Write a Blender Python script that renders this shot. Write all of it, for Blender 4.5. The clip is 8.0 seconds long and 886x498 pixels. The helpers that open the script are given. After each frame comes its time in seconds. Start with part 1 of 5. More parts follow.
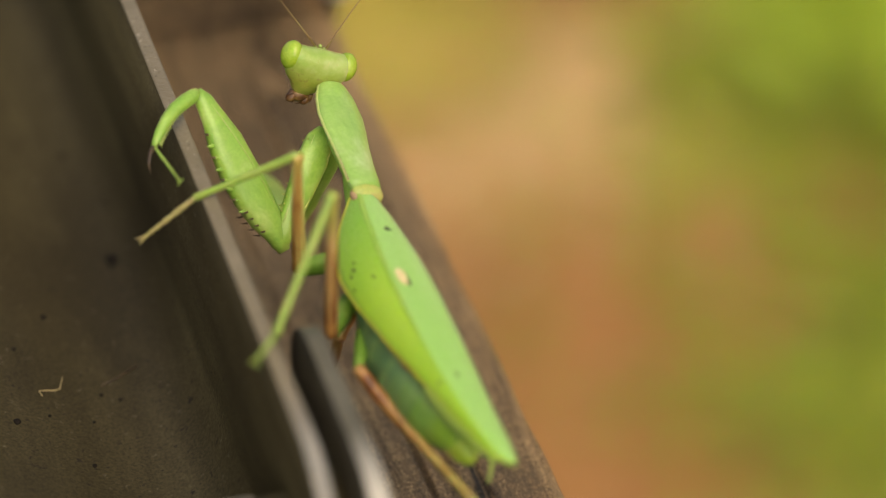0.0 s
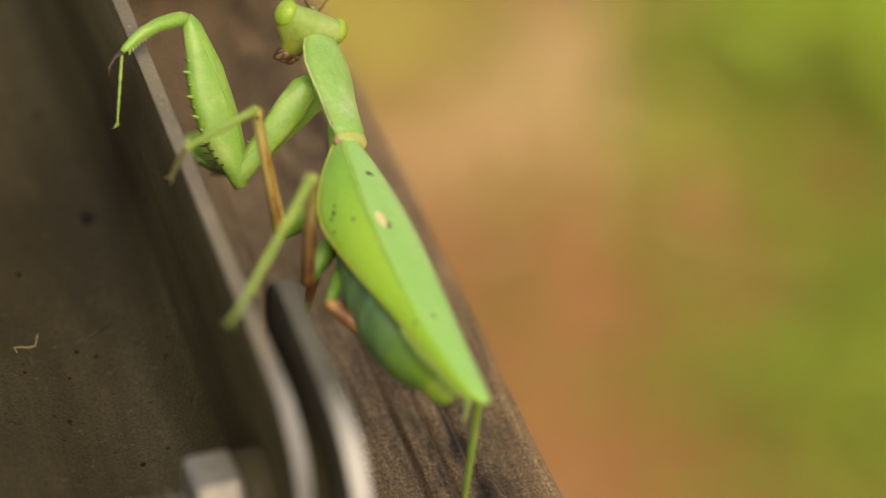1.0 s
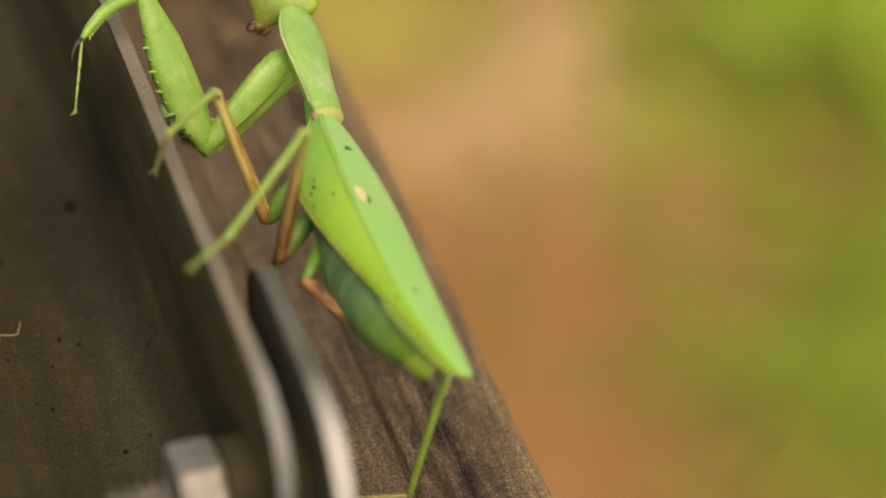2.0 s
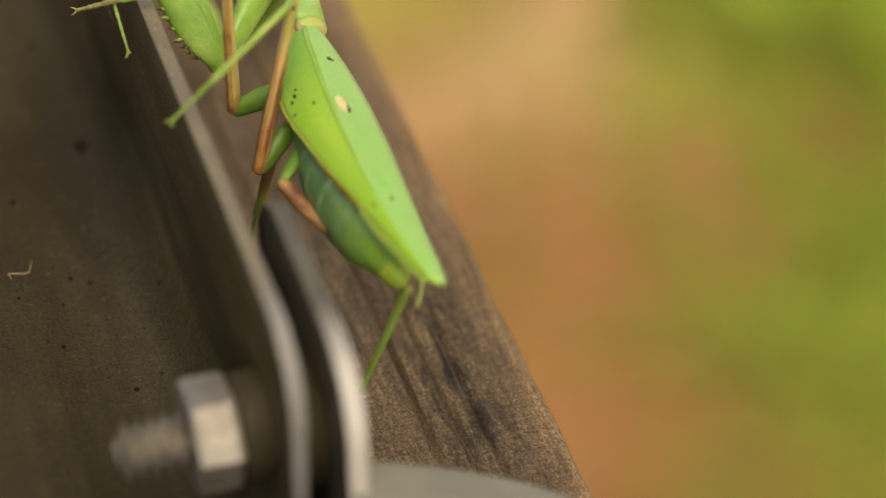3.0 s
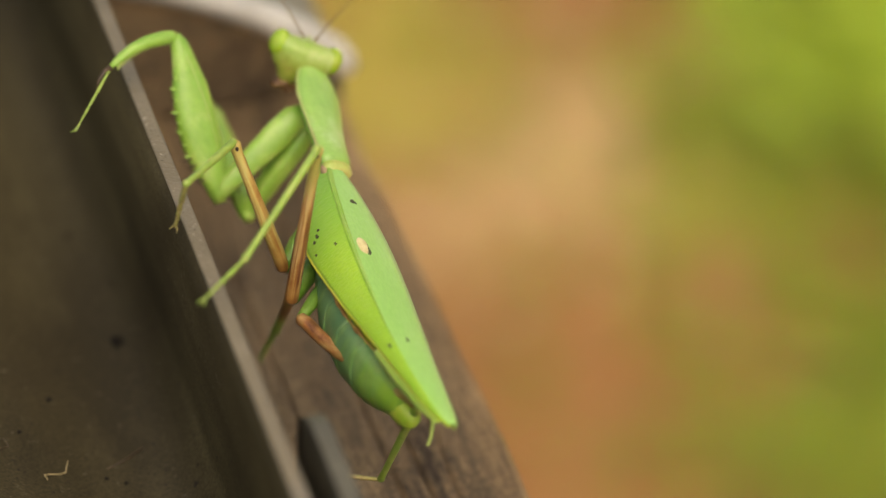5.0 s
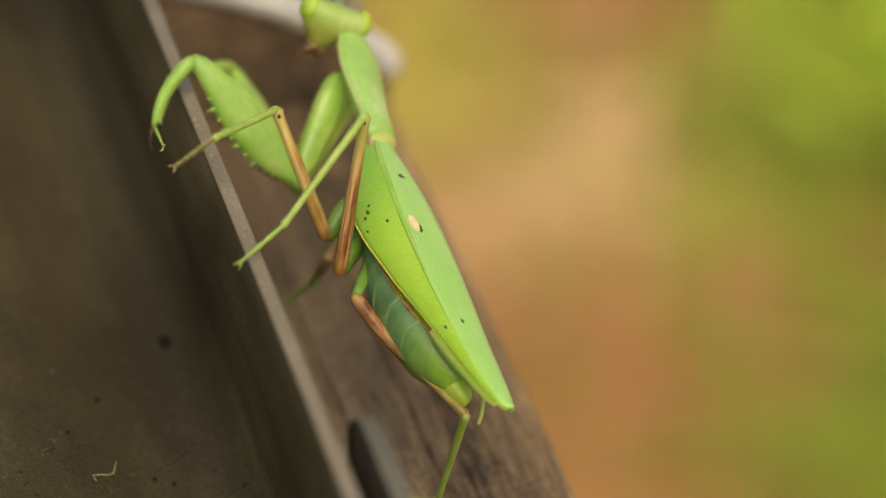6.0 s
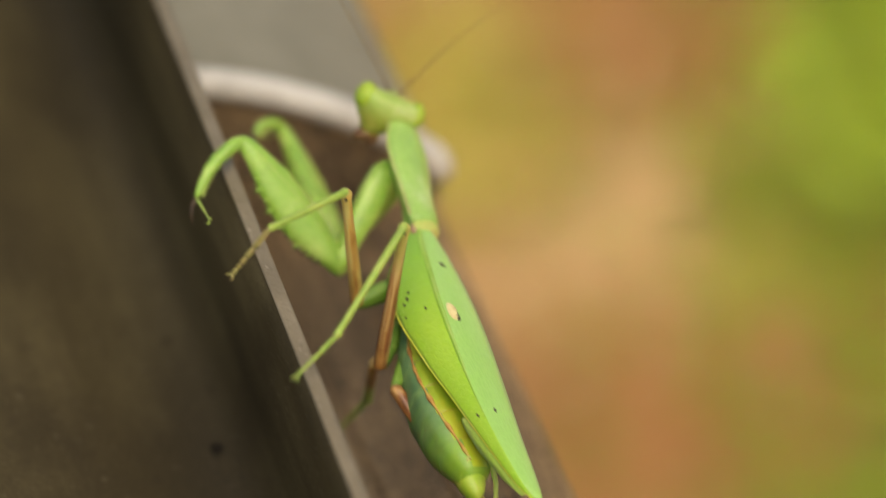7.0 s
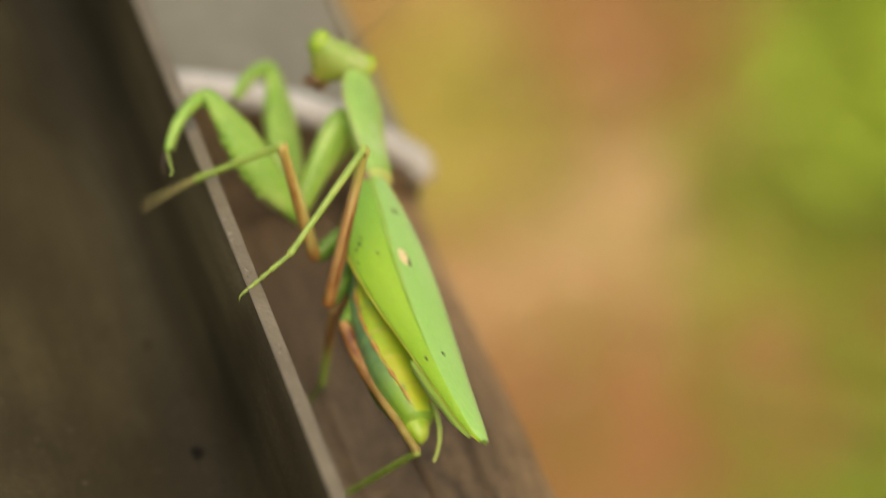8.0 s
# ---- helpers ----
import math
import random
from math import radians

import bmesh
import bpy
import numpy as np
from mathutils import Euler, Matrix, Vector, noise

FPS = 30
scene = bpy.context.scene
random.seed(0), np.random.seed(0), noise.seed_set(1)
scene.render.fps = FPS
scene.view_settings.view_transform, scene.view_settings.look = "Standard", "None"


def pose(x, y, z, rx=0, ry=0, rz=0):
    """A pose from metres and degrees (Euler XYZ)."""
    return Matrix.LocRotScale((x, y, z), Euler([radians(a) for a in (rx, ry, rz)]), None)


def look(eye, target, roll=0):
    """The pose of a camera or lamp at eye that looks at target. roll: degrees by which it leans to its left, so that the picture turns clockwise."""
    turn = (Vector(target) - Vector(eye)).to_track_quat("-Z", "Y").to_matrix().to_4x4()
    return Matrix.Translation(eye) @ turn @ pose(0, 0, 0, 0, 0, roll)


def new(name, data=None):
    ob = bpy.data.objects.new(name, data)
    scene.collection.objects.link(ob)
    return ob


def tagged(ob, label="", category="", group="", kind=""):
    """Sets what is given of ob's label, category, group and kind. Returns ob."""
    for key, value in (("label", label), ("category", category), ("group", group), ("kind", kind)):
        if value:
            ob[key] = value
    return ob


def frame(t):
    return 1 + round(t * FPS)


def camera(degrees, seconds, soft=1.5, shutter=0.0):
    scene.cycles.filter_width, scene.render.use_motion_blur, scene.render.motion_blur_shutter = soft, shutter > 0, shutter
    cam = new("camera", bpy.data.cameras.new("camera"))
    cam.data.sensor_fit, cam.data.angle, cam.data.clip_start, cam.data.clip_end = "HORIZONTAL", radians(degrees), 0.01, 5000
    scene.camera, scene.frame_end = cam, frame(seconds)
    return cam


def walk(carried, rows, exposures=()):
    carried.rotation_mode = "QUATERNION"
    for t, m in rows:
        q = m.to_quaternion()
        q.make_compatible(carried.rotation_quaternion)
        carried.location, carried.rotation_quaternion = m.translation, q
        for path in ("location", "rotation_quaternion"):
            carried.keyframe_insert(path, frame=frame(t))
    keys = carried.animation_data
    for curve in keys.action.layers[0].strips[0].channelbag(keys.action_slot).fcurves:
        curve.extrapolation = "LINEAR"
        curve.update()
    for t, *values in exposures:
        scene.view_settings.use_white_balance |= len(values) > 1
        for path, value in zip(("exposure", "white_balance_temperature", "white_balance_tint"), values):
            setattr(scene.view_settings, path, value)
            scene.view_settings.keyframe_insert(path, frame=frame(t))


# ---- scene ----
# ---------------------------------------------------------------- camera
cam = camera(15.0, 8.0, soft=1.0, shutter=0.4)
cam.data.dof.use_dof = True
cam.data.dof.focus_distance = 0.3405
cam.data.dof.aperture_fstop = 11.2
walk(cam, [
    (0, pose(0.01499, -0.27427, 0.20287, 50.844, 0, -2.670)),
    (0.5, pose(0.01476, -0.27512, 0.20188, 50.662, 0, -2.637)),
    (1, pose(0.01632, -0.27609, 0.20104, 50.506, 0, -2.923)),
    (1.5, pose(0.01780, -0.27649, 0.20085, 50.472, 0, -3.192)),
    (1.7, pose(0.01741, -0.27639, 0.20090, 50.480, 0, -3.121)),
    (2.8, pose(0.01709, -0.27882, 0.19825, 49.982, 0, -3.088)),
    (3, pose(0.01654, -0.27898, 0.19800, 49.935, 0, -2.989)),
    (3.5, pose(0.01408, -0.27318, 0.20398, 51.047, 0, -2.500)),
    (4, pose(0.01451, -0.27032, 0.20746, 51.671, 0, -2.555)),
    (4.5, pose(0.01619, -0.27055, 0.20746, 51.671, 0, -2.852)),
    (4.7, pose(0.01584, -0.27126, 0.20653, 51.506, 0, -2.797)),
    (5.8, pose(0.01221, -0.27089, 0.20643, 51.489, 0, -2.154)),
    (6, pose(0.01202, -0.27081, 0.20651, 51.502, 0, -2.121)),
    (6.5, pose(0.01071, -0.27008, 0.20724, 51.632, 0, -1.885)),
    (7, pose(0.00908, -0.26667, 0.21142, 52.364, 0, -1.582)),
    (7.2, pose(0.00703, -0.26542, 0.21291, 52.619, 0, -1.220)),
    (7.5, pose(0.00788, -0.26559, 0.21275, 52.593, 0, -1.368)),
    (7.7, pose(0.00846, -0.26522, 0.21331, 52.688, 0, -1.467)),
    (8, pose(0.01022, -0.26665, 0.21157, 52.390, 0, -1.780)),
], exposures=[(0.0, 0.22, 7900, 10), (8.0, 0.22, 7900, 10)])

# ---------------------------------------------------------------- world and light
MM = 0.001
TURN = 14.5                      # the beam's heading, degrees to the left of north
SUN_HEIGHT, SUN_SIDE = 62.0, 165.0

world = bpy.data.worlds.new("sky")
scene.world = world
world.use_nodes = True
wn = world.node_tree
wn.nodes.clear()
sky = wn.nodes.new("ShaderNodeTexSky")
sky.sky_type = "NISHITA"
sky.sun_disc = False
sky.sun_elevation = radians(SUN_HEIGHT)
sky.sun_rotation = radians(SUN_SIDE)
sky.air_density, sky.dust_density = 1.0, 4.0
wbg = wn.nodes.new("ShaderNodeBackground")
wbg.inputs["Strength"].default_value = 0.15
wout = wn.nodes.new("ShaderNodeOutputWorld")
wn.links.new(sky.outputs[0], wbg.inputs[0])
wn.links.new(wbg.outputs[0], wout.inputs[0])

sun = new("sun", bpy.data.lights.new("sun", "SUN"))
sun.data.energy, sun.data.angle, sun.data.color = 1.1, radians(50), (1.0, 0.95, 0.84)
ang = radians(SUN_SIDE)
sun.matrix_world = look((3 * math.sin(ang), 3 * math.cos(ang), 3 * math.tan(radians(SUN_HEIGHT))), (0, 0, 0))


# ---------------------------------------------------------------- materials
def material(name, build, rough=0.5, metal=0.0, spec=0.5):
    """build(nodes, link, coords, shader) sets the colour and the relief."""
    m = bpy.data.materials.new(name)
    m.use_nodes = True
    nt = m.node_tree
    sh = nt.nodes["Principled BSDF"]
    sh.inputs["Roughness"].default_value = rough
    sh.inputs["Metallic"].default_value = metal
    sh.inputs["Specular IOR Level"].default_value = spec
    co = nt.nodes.new("ShaderNodeTexCoord").outputs["Object"]
    build(nt.nodes, nt.links.new, co, sh)
    return m


def scaled(N, L, co, sx, sy, sz):
    mp = N.new("ShaderNodeMapping")
    mp.inputs["Scale"].default_value = (sx, sy, sz)
    L(co, mp.inputs["Vector"])
    return mp.outputs[0]


def noise_at(N, L, co, size, detail=4.0, rough=0.6, stretch=(1, 1, 1)):
    """Noise whose features are about size metres."""
    t = N.new("ShaderNodeTexNoise")
    t.inputs["Scale"].default_value = 1.0
    t.inputs["Detail"].default_value = detail
    t.inputs["Roughness"].default_value = rough
    L(scaled(N, L, co, *(k / size for k in stretch)), t.inputs["Vector"])
    return t.outputs["Fac"]


def ramp(N, L, fac, *stops):
    r = N.new("ShaderNodeValToRGB")
    while len(r.color_ramp.elements) < len(stops):
        r.color_ramp.elements.new(0.5)
    for e, (p, c) in zip(r.color_ramp.elements, stops):
        e.position, e.color = p, (*c, 1) if len(c) == 3 else c
    L(fac, r.inputs[0])
    return r.outputs[0]


def grey(v):
    return (v, v, v)


def mixed(N, L, fac, a, b, mode="MIX"):
    m = N.new("ShaderNodeMix")
    m.data_type, m.blend_type = "RGBA", mode
    for sock, v in ((m.inputs[0], fac), (m.inputs[6], a), (m.inputs[7], b)):
        if isinstance(v, (int, float)):
            sock.default_value = v
        elif isinstance(v, tuple):
            sock.default_value = (*v, 1)
        else:
            L(v, sock)
    return m.outputs[2]


def relief(N, L, sh, height, depth):
    b = N.new("ShaderNodeBump")
    b.inputs["Strength"].default_value = 1.0
    b.inputs["Distance"].default_value = depth
    L(height, b.inputs["Height"])
    L(b.outputs[0], sh.inputs["Normal"])


def axis(N, L, co, i):
    s = N.new("ShaderNodeSeparateXYZ")
    L(co, s.inputs[0])
    return s.outputs[i]


def span(N, L, v, a, b):
    m = N.new("ShaderNodeMapRange")
    m.inputs["From Min"].default_value, m.inputs["From Max"].default_value = a, b
    L(v, m.inputs["Value"])
    return m.outputs[0]


def wood_build(N, L, co, sh):
    # brown fibres along the beam, fine saw marks across, black weather stains beside the cracks
    across = axis(N, L, co, 0)
    grain = noise_at(N, L, co, 0.0008, 6, 0.75, (1, 0.10, 1))
    broad = noise_at(N, L, co, 0.004, 4, 0.6, (1, 0.12, 1))
    fine = noise_at(N, L, co, 0.00026, 4, 0.75, (1, 0.55, 1))
    saw = noise_at(N, L, co, 0.00030, 3, 0.65, (0.10, 1, 1))
    patch = noise_at(N, L, co, 0.022, 4, 0.6, (1, 0.4, 1))
    c = ramp(N, L, grain, (0.30, (0.115, 0.082, 0.048)), (0.44, (0.215, 0.156, 0.09)), (0.58, (0.315, 0.232, 0.135)), (0.78, (0.48, 0.37, 0.225)))
    c = mixed(N, L, span(N, L, broad, 0.36, 0.66), mixed(N, L, 1.0, c, (0.84, 0.81, 0.78), "MULTIPLY"), mixed(N, L, 1.0, c, (1.12, 1.10, 1.07), "MULTIPLY"))
    c = mixed(N, L, span(N, L, patch, 0.42, 0.66), mixed(N, L, 1.0, c, (1.16, 1.12, 1.06), "MULTIPLY"), mixed(N, L, 1.0, c, (0.74, 0.71, 0.68), "MULTIPLY"))
    # long hairline cracks
    seam = noise_at(N, L, co, 0.0010, 4, 0.55, (1, 0.028, 1))
    c = mixed(N, L, span(N, L, seam, 0.64, 0.72), c, (0.03, 0.024, 0.016))
    # weather stains: ragged, thickest right of the main crack
    rot = noise_at(N, L, co, 0.0045, 9, 0.85, (1, 0.3, 1))
    band = mixed(N, L, 1.0, span(N, L, across, 0.014, 0.022), span(N, L, across, 0.030, 0.026), "MULTIPLY")
    c = mixed(N, L, mixed(N, L, 1.0, band, span(N, L, rot, 0.45, 0.58), "MULTIPLY"), c, mixed(N, L, 1.0, c, (0.17, 0.16, 0.15), "MULTIPLY"))
    c = mixed(N, L, span(N, L, rot, 0.60, 0.70), c, mixed(N, L, 1.0, c, (0.25, 0.23, 0.22), "MULTIPLY"))
    # paler along the right-hand edge
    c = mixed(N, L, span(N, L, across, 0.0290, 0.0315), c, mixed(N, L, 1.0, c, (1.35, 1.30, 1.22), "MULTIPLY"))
    # saw marks, single dark fibres, and bright specks that paint sparkle into the colour
    c = mixed(N, L, span(N, L, saw, 0.50, 0.72), c, mixed(N, L, 1.0, c, (1.5, 1.47, 1.42), "MULTIPLY"))
    c = mixed(N, L, span(N, L, saw, 0.46, 0.30), c, mixed(N, L, 1.0, c, (0.68, 0.66, 0.65), "MULTIPLY"))
    c = mixed(N, L, span(N, L, fine, 0.50, 0.34), c, mixed(N, L, 1.0, c, (0.30, 0.29, 0.28), "MULTIPLY"))
    c = mixed(N, L, span(N, L, fine, 0.56, 0.70), c, mixed(N, L, 1.0, c, (2.5, 2.4, 2.25), "MULTIPLY"))
    L(c, sh.inputs["Base Color"])
    L(ramp(N, L, fine, (0.4, grey(0.62)), (0.7, grey(0.34))), sh.inputs["Roughness"])
    relief(N, L, sh, mixed(N, L, 0.5, mixed(N, L, 0.4, grain, saw), fine), 0.0011)


def steel_build(N, L, co, sh):
    streak = noise_at(N, L, co, 0.006, 5, 0.65, (1, 0.08, 1))
    patch = noise_at(N, L, co, 0.022, 5, 0.65, (1, 0.5, 0.6))
    speck = noise_at(N, L, co, 0.0009, 3, 0.6)
    c = ramp(N, L, streak, (0.3, (0.029, 0.0245, 0.012)), (0.52, (0.043, 0.037, 0.019)), (0.75, (0.066, 0.058, 0.031)))
    c = mixed(N, L, span(N, L, patch, 0.40, 0.66), mixed(N, L, 1.0, c, (1.3, 1.28, 1.25), "MULTIPLY"), (0.028, 0.023, 0.012))
    c = mixed(N, L, span(N, L, speck, 0.62, 0.72), c, (0.020, 0.016, 0.012))
    c = mixed(N, L, span(N, L, speck, 0.36, 0.24), c, (0.09, 0.078, 0.052))
    # darker towards the near end, paler on the far left of the base
    end_wob = N.new("ShaderNodeMath")
    end_wob.operation, end_wob.inputs[1].default_value = "MULTIPLY_ADD", 0.05
    L(noise_at(N, L, co, 0.03, 4, 0.6, (1, 0.6, 1)), end_wob.inputs[0])
    L(axis(N, L, co, 1), end_wob.inputs[2])
    c = mixed(N, L, span(N, L, end_wob.outputs[0], 0.016, -0.012), c, mixed(N, L, 1.0, c, (0.80, 0.80, 0.78), "MULTIPLY"))
    far_pale = mixed(N, L, 1.0, span(N, L, end_wob.outputs[0], 0.020, 0.038), span(N, L, axis(N, L, co, 0), -0.008, -0.016), "MULTIPLY")
    c = mixed(N, L, far_pale, c, mixed(N, L, 1.0, c, (1.28, 1.26, 1.23), "MULTIPLY"))
    grain = noise_at(N, L, co, 0.00035, 3, 0.7)
    c = mixed(N, L, span(N, L, grain, 0.35, 0.68), mixed(N, L, 1.0, c, (0.72, 0.72, 0.72), "MULTIPLY"), mixed(N, L, 1.0, c, (1.35, 1.33, 1.3), "MULTIPLY"))
    L(c, sh.inputs["Base Color"])
    relief(N, L, sh, mixed(N, L, 0.5, streak, speck), 0.0001)


def edge_build(N, L, co, sh):
    speck = noise_at(N, L, co, 0.0006, 3, 0.6)
    wear = noise_at(N, L, co, 0.008, 4, 0.6)
    c = ramp(N, L, wear, (0.35, (0.165, 0.135, 0.085)), (0.7, (0.235, 0.198, 0.132)))
    # sky brightness on the near bend, painted over the worn tone
    c = mixed(N, L, span(N, L, axis(N, L, co, 1), -0.046, -0.058), c, ramp(N, L, wear, (0.35, (0.20, 0.195, 0.175)), (0.7, (0.29, 0.285, 0.26))))
    c = mixed(N, L, span(N, L, speck, 0.63, 0.70), c, (0.035, 0.026, 0.018))
    c = mixed(N, L, span(N, L, speck, 0.37, 0.32), c, (0.36, 0.31, 0.24))
    L(c, sh.inputs["Base Color"])
    relief(N, L, sh, speck, 0.00012)


def zinc_build(N, L, co, sh):
    spangle = noise_at(N, L, co, 0.012, 4, 0.6)
    speck = noise_at(N, L, co, 0.001, 3, 0.6)
    c = ramp(N, L, spangle, (0.3, (0.19, 0.184, 0.14)), (0.7, (0.25, 0.243, 0.188)))
    c = mixed(N, L, span(N, L, speck, 0.62, 0.72), c, (0.15, 0.14, 0.12))
    L(c, sh.inputs["Base Color"])
    relief(N, L, sh, speck, 0.00006)


def bead_build(N, L, co, sh):
    n = noise_at(N, L, co, 0.007, 4, 0.6)
    L(ramp(N, L, n, (0.35, (0.42, 0.415, 0.38)), (0.65, (0.60, 0.60, 0.56))), sh.inputs["Base Color"])
    relief(N, L, sh, n, 0.0002)


def bolt_build(N, L, co, sh):
    n = noise_at(N, L, co, 0.002, 4, 0.6)
    L(ramp(N, L, n, (0.35, (0.23, 0.205, 0.16)), (0.65, (0.36, 0.325, 0.265))), sh.inputs["Base Color"])
    relief(N, L, sh, n, 0.0001)


def tab_edge_build(N, L, co, sh):
    # dull olive steel; light caught by the near end is painted in brighter
    n = noise_at(N, L, co, 0.004, 4, 0.6)
    dull = ramp(N, L, n, (0.3, (0.085, 0.078, 0.054)), (0.7, (0.13, 0.12, 0.085)))
    lit_end = ramp(N, L, n, (0.3, (0.52, 0.49, 0.42)), (0.7, (0.70, 0.67, 0.60)))
    wob = N.new("ShaderNodeMath")
    wob.operation, wob.inputs[1].default_value = "MULTIPLY_ADD", 0.008
    L(n, wob.inputs[0])
    L(axis(N, L, co, 1), wob.inputs[2])
    L(mixed(N, L, span(N, L, wob.outputs[0], -0.049, -0.060), dull, lit_end), sh.inputs["Base Color"])
    relief(N, L, sh, n, 0.00008)


def plain(*stops, size=0.002, depth=0.00004):
    def build(N, L, co, sh):
        n = noise_at(N, L, co, size, 4, 0.6)
        c = ramp(N, L, n, *[(0.3 + 0.4 * i / max(1, len(stops) - 1), s) for i, s in enumerate(stops)])
        L(c, sh.inputs["Base Color"])
        relief(N, L, sh, noise_at(N, L, co, size * 0.25, 3, 0.6), depth)
    return build


def skin(a, b, c, size=0.003, glow=0.25, depth=0.00003):
    """Translucent insect skin in three greens."""
    def build(N, L, co, sh):
        n = noise_at(N, L, co, size, 4, 0.6)
        col = ramp(N, L, n, (0.3, a), (0.52, b), (0.72, c))
        fine = noise_at(N, L, co, size * 0.12, 3, 0.6)
        col = mixed(N, L, span(N, L, fine, 0.3, 0.75), col, mixed(N, L, 1.0, col, (1.22, 1.15, 1.3), "MULTIPLY"))
        L(col, sh.inputs["Base Color"])
        sh.inputs["Subsurface Weight"].default_value = glow
        sh.inputs["Subsurface Radius"].default_value = (0.5, 1.0, 0.25)
        sh.inputs["Subsurface Scale"].default_value = 0.0015
        relief(N, L, sh, fine, depth)
    return build


def wing_build(a, c, sx, sy, deep=0.00003, root=None):
    """Leathery wing: fine net of veins over an even green, its own green towards the root."""
    def build(N, L, co, sh):
        v = N.new("ShaderNodeTexVoronoi")
        v.feature = "DISTANCE_TO_EDGE"
        v.inputs["Scale"].default_value = 1.0
        L(scaled(N, L, co, sx, sy, sx), v.inputs["Vector"])
        cells = span(N, L, v.outputs["Distance"], 0.0, 0.14)
        n = noise_at(N, L, co, 0.006, 3, 0.6, (1, 0.4, 1))
        col = ramp(N, L, n, (0.3, a), (0.7, c))
        if root:
            col = mixed(N, L, span(N, L, axis(N, L, co, 1), -0.014, -0.003), col, root)
        col = mixed(N, L, span(N, L, cells, 1.0, 0.0), col, mixed(N, L, 1.0, col, (1.12, 1.08, 1.16), "MULTIPLY"))
        L(col, sh.inputs["Base Color"])
        sh.inputs["Subsurface Weight"].default_value = 0.2
        sh.inputs["Subsurface Radius"].default_value = (0.5, 1.0, 0.2)
        sh.inputs["Subsurface Scale"].default_value = 0.001
        sh.inputs["Sheen Weight"].default_value = 0.15
        relief(N, L, sh, cells, deep)
    return build


def femur_build(dark, mid, pale, knee):
    """Thigh skin: lengthwise streaks from dark to pale, mottled at the hip, its own colour at the knee."""
    def build(N, L, co, sh):
        y = axis(N, L, co, 1)
        streak = noise_at(N, L, co, 0.0008, 3, 0.6, (1, 0.035, 1))
        n = noise_at(N, L, co, 0.0016, 5, 0.65, (1, 0.5, 1))
        c = ramp(N, L, streak, (0.43, dark), (0.50, mid), (0.57, pale))
        c = mixed(N, L, span(N, L, n, 0.50, 0.64), c, mixed(N, L, 1.0, c, (0.68, 0.54, 0.46), "MULTIPLY"))
        c = mixed(N, L, span(N, L, y, 0.0125, 0.016), c, knee)
        c = mixed(N, L, span(N, L, y, 0.0026, 0.0004), c, ramp(N, L, n, (0.35, (0.26, 0.10, 0.03)), (0.6, (0.50, 0.26, 0.07))))
        L(c, sh.inputs["Base Color"])
        sh.inputs["Subsurface Weight"].default_value = 0.12
        sh.inputs["Subsurface Radius"].default_value = (1.0, 0.5, 0.2)
        sh.inputs["Subsurface Scale"].default_value = 0.001
        relief(N, L, sh, mixed(N, L, 0.5, streak, n), 0.00007)
    return build


def flank_build(N, L, co, sh):
    # deep blue-green plates with faint pale streaks, fresher green towards the tail
    n = noise_at(N, L, co, 0.004, 4, 0.6)
    streak = noise_at(N, L, co, 0.0014, 4, 0.6, (1, 1, 0.2))
    c = ramp(N, L, n, (0.34, (0.080, 0.185, 0.085)), (0.66, (0.155, 0.295, 0.12)))
    c = mixed(N, L, span(N, L, streak, 0.5, 0.78), c, (0.21, 0.36, 0.12))
    fresh = ramp(N, L, n, (0.3, (0.16, 0.34, 0.03)), (0.7, (0.235, 0.43, 0.05)))
    wob = N.new("ShaderNodeMath")
    wob.operation, wob.inputs[1].default_value = "MULTIPLY_ADD", 0.012
    L(streak, wob.inputs[0])
    L(axis(N, L, co, 1), wob.inputs[2])
    c = mixed(N, L, span(N, L, wob.outputs[0], -0.0145, -0.0225), c, fresh)
    L(c, sh.inputs["Base Color"])
    sh.inputs["Subsurface Weight"].default_value = 0.15
    sh.inputs["Subsurface Scale"].default_value = 0.001
    relief(N, L, sh, streak, 0.00006)


def back_build(N, L, co, sh):
    # yellow back plates with orange mottling
    n = noise_at(N, L, co, 0.0035, 4, 0.6)
    spot = noise_at(N, L, co, 0.0011, 4, 0.65)
    c = ramp(N, L, n, (0.34, (0.26, 0.44, 0.03)), (0.5, (0.34, 0.48, 0.03)), (0.64, (0.44, 0.50, 0.04)))
    c = mixed(N, L, span(N, L, spot, 0.62, 0.80), c, (0.52, 0.34, 0.06))
    L(c, sh.inputs["Base Color"])
    sh.inputs["Subsurface Weight"].default_value = 0.2
    sh.inputs["Subsurface Scale"].default_value = 0.001
    relief(N, L, sh, spot, 0.00005)


def brown_femur_build(N, L, co, sh):
    # red-brown and mottled at the hip, olive-tan with a pale streak towards the knee
    y = axis(N, L, co, 1)
    n = noise_at(N, L, co, 0.0016, 5, 0.65, (1, 0.5, 1))
    base = ramp(N, L, n, (0.36, (0.11, 0.038, 0.015)), (0.5, (0.27, 0.12, 0.04)), (0.64, (0.46, 0.28, 0.11)))
    knee = ramp(N, L, n, (0.3, (0.24, 0.17, 0.045)), (0.5, (0.36, 0.29, 0.08)), (0.7, (0.44, 0.40, 0.13)))
    L(mixed(N, L, span(N, L, y, 0.004, 0.0155), base, knee), sh.inputs["Base Color"])
    sh.inputs["Subsurface Weight"].default_value = 0.12
    sh.inputs["Subsurface Scale"].default_value = 0.001
    relief(N, L, sh, n, 0.00006)


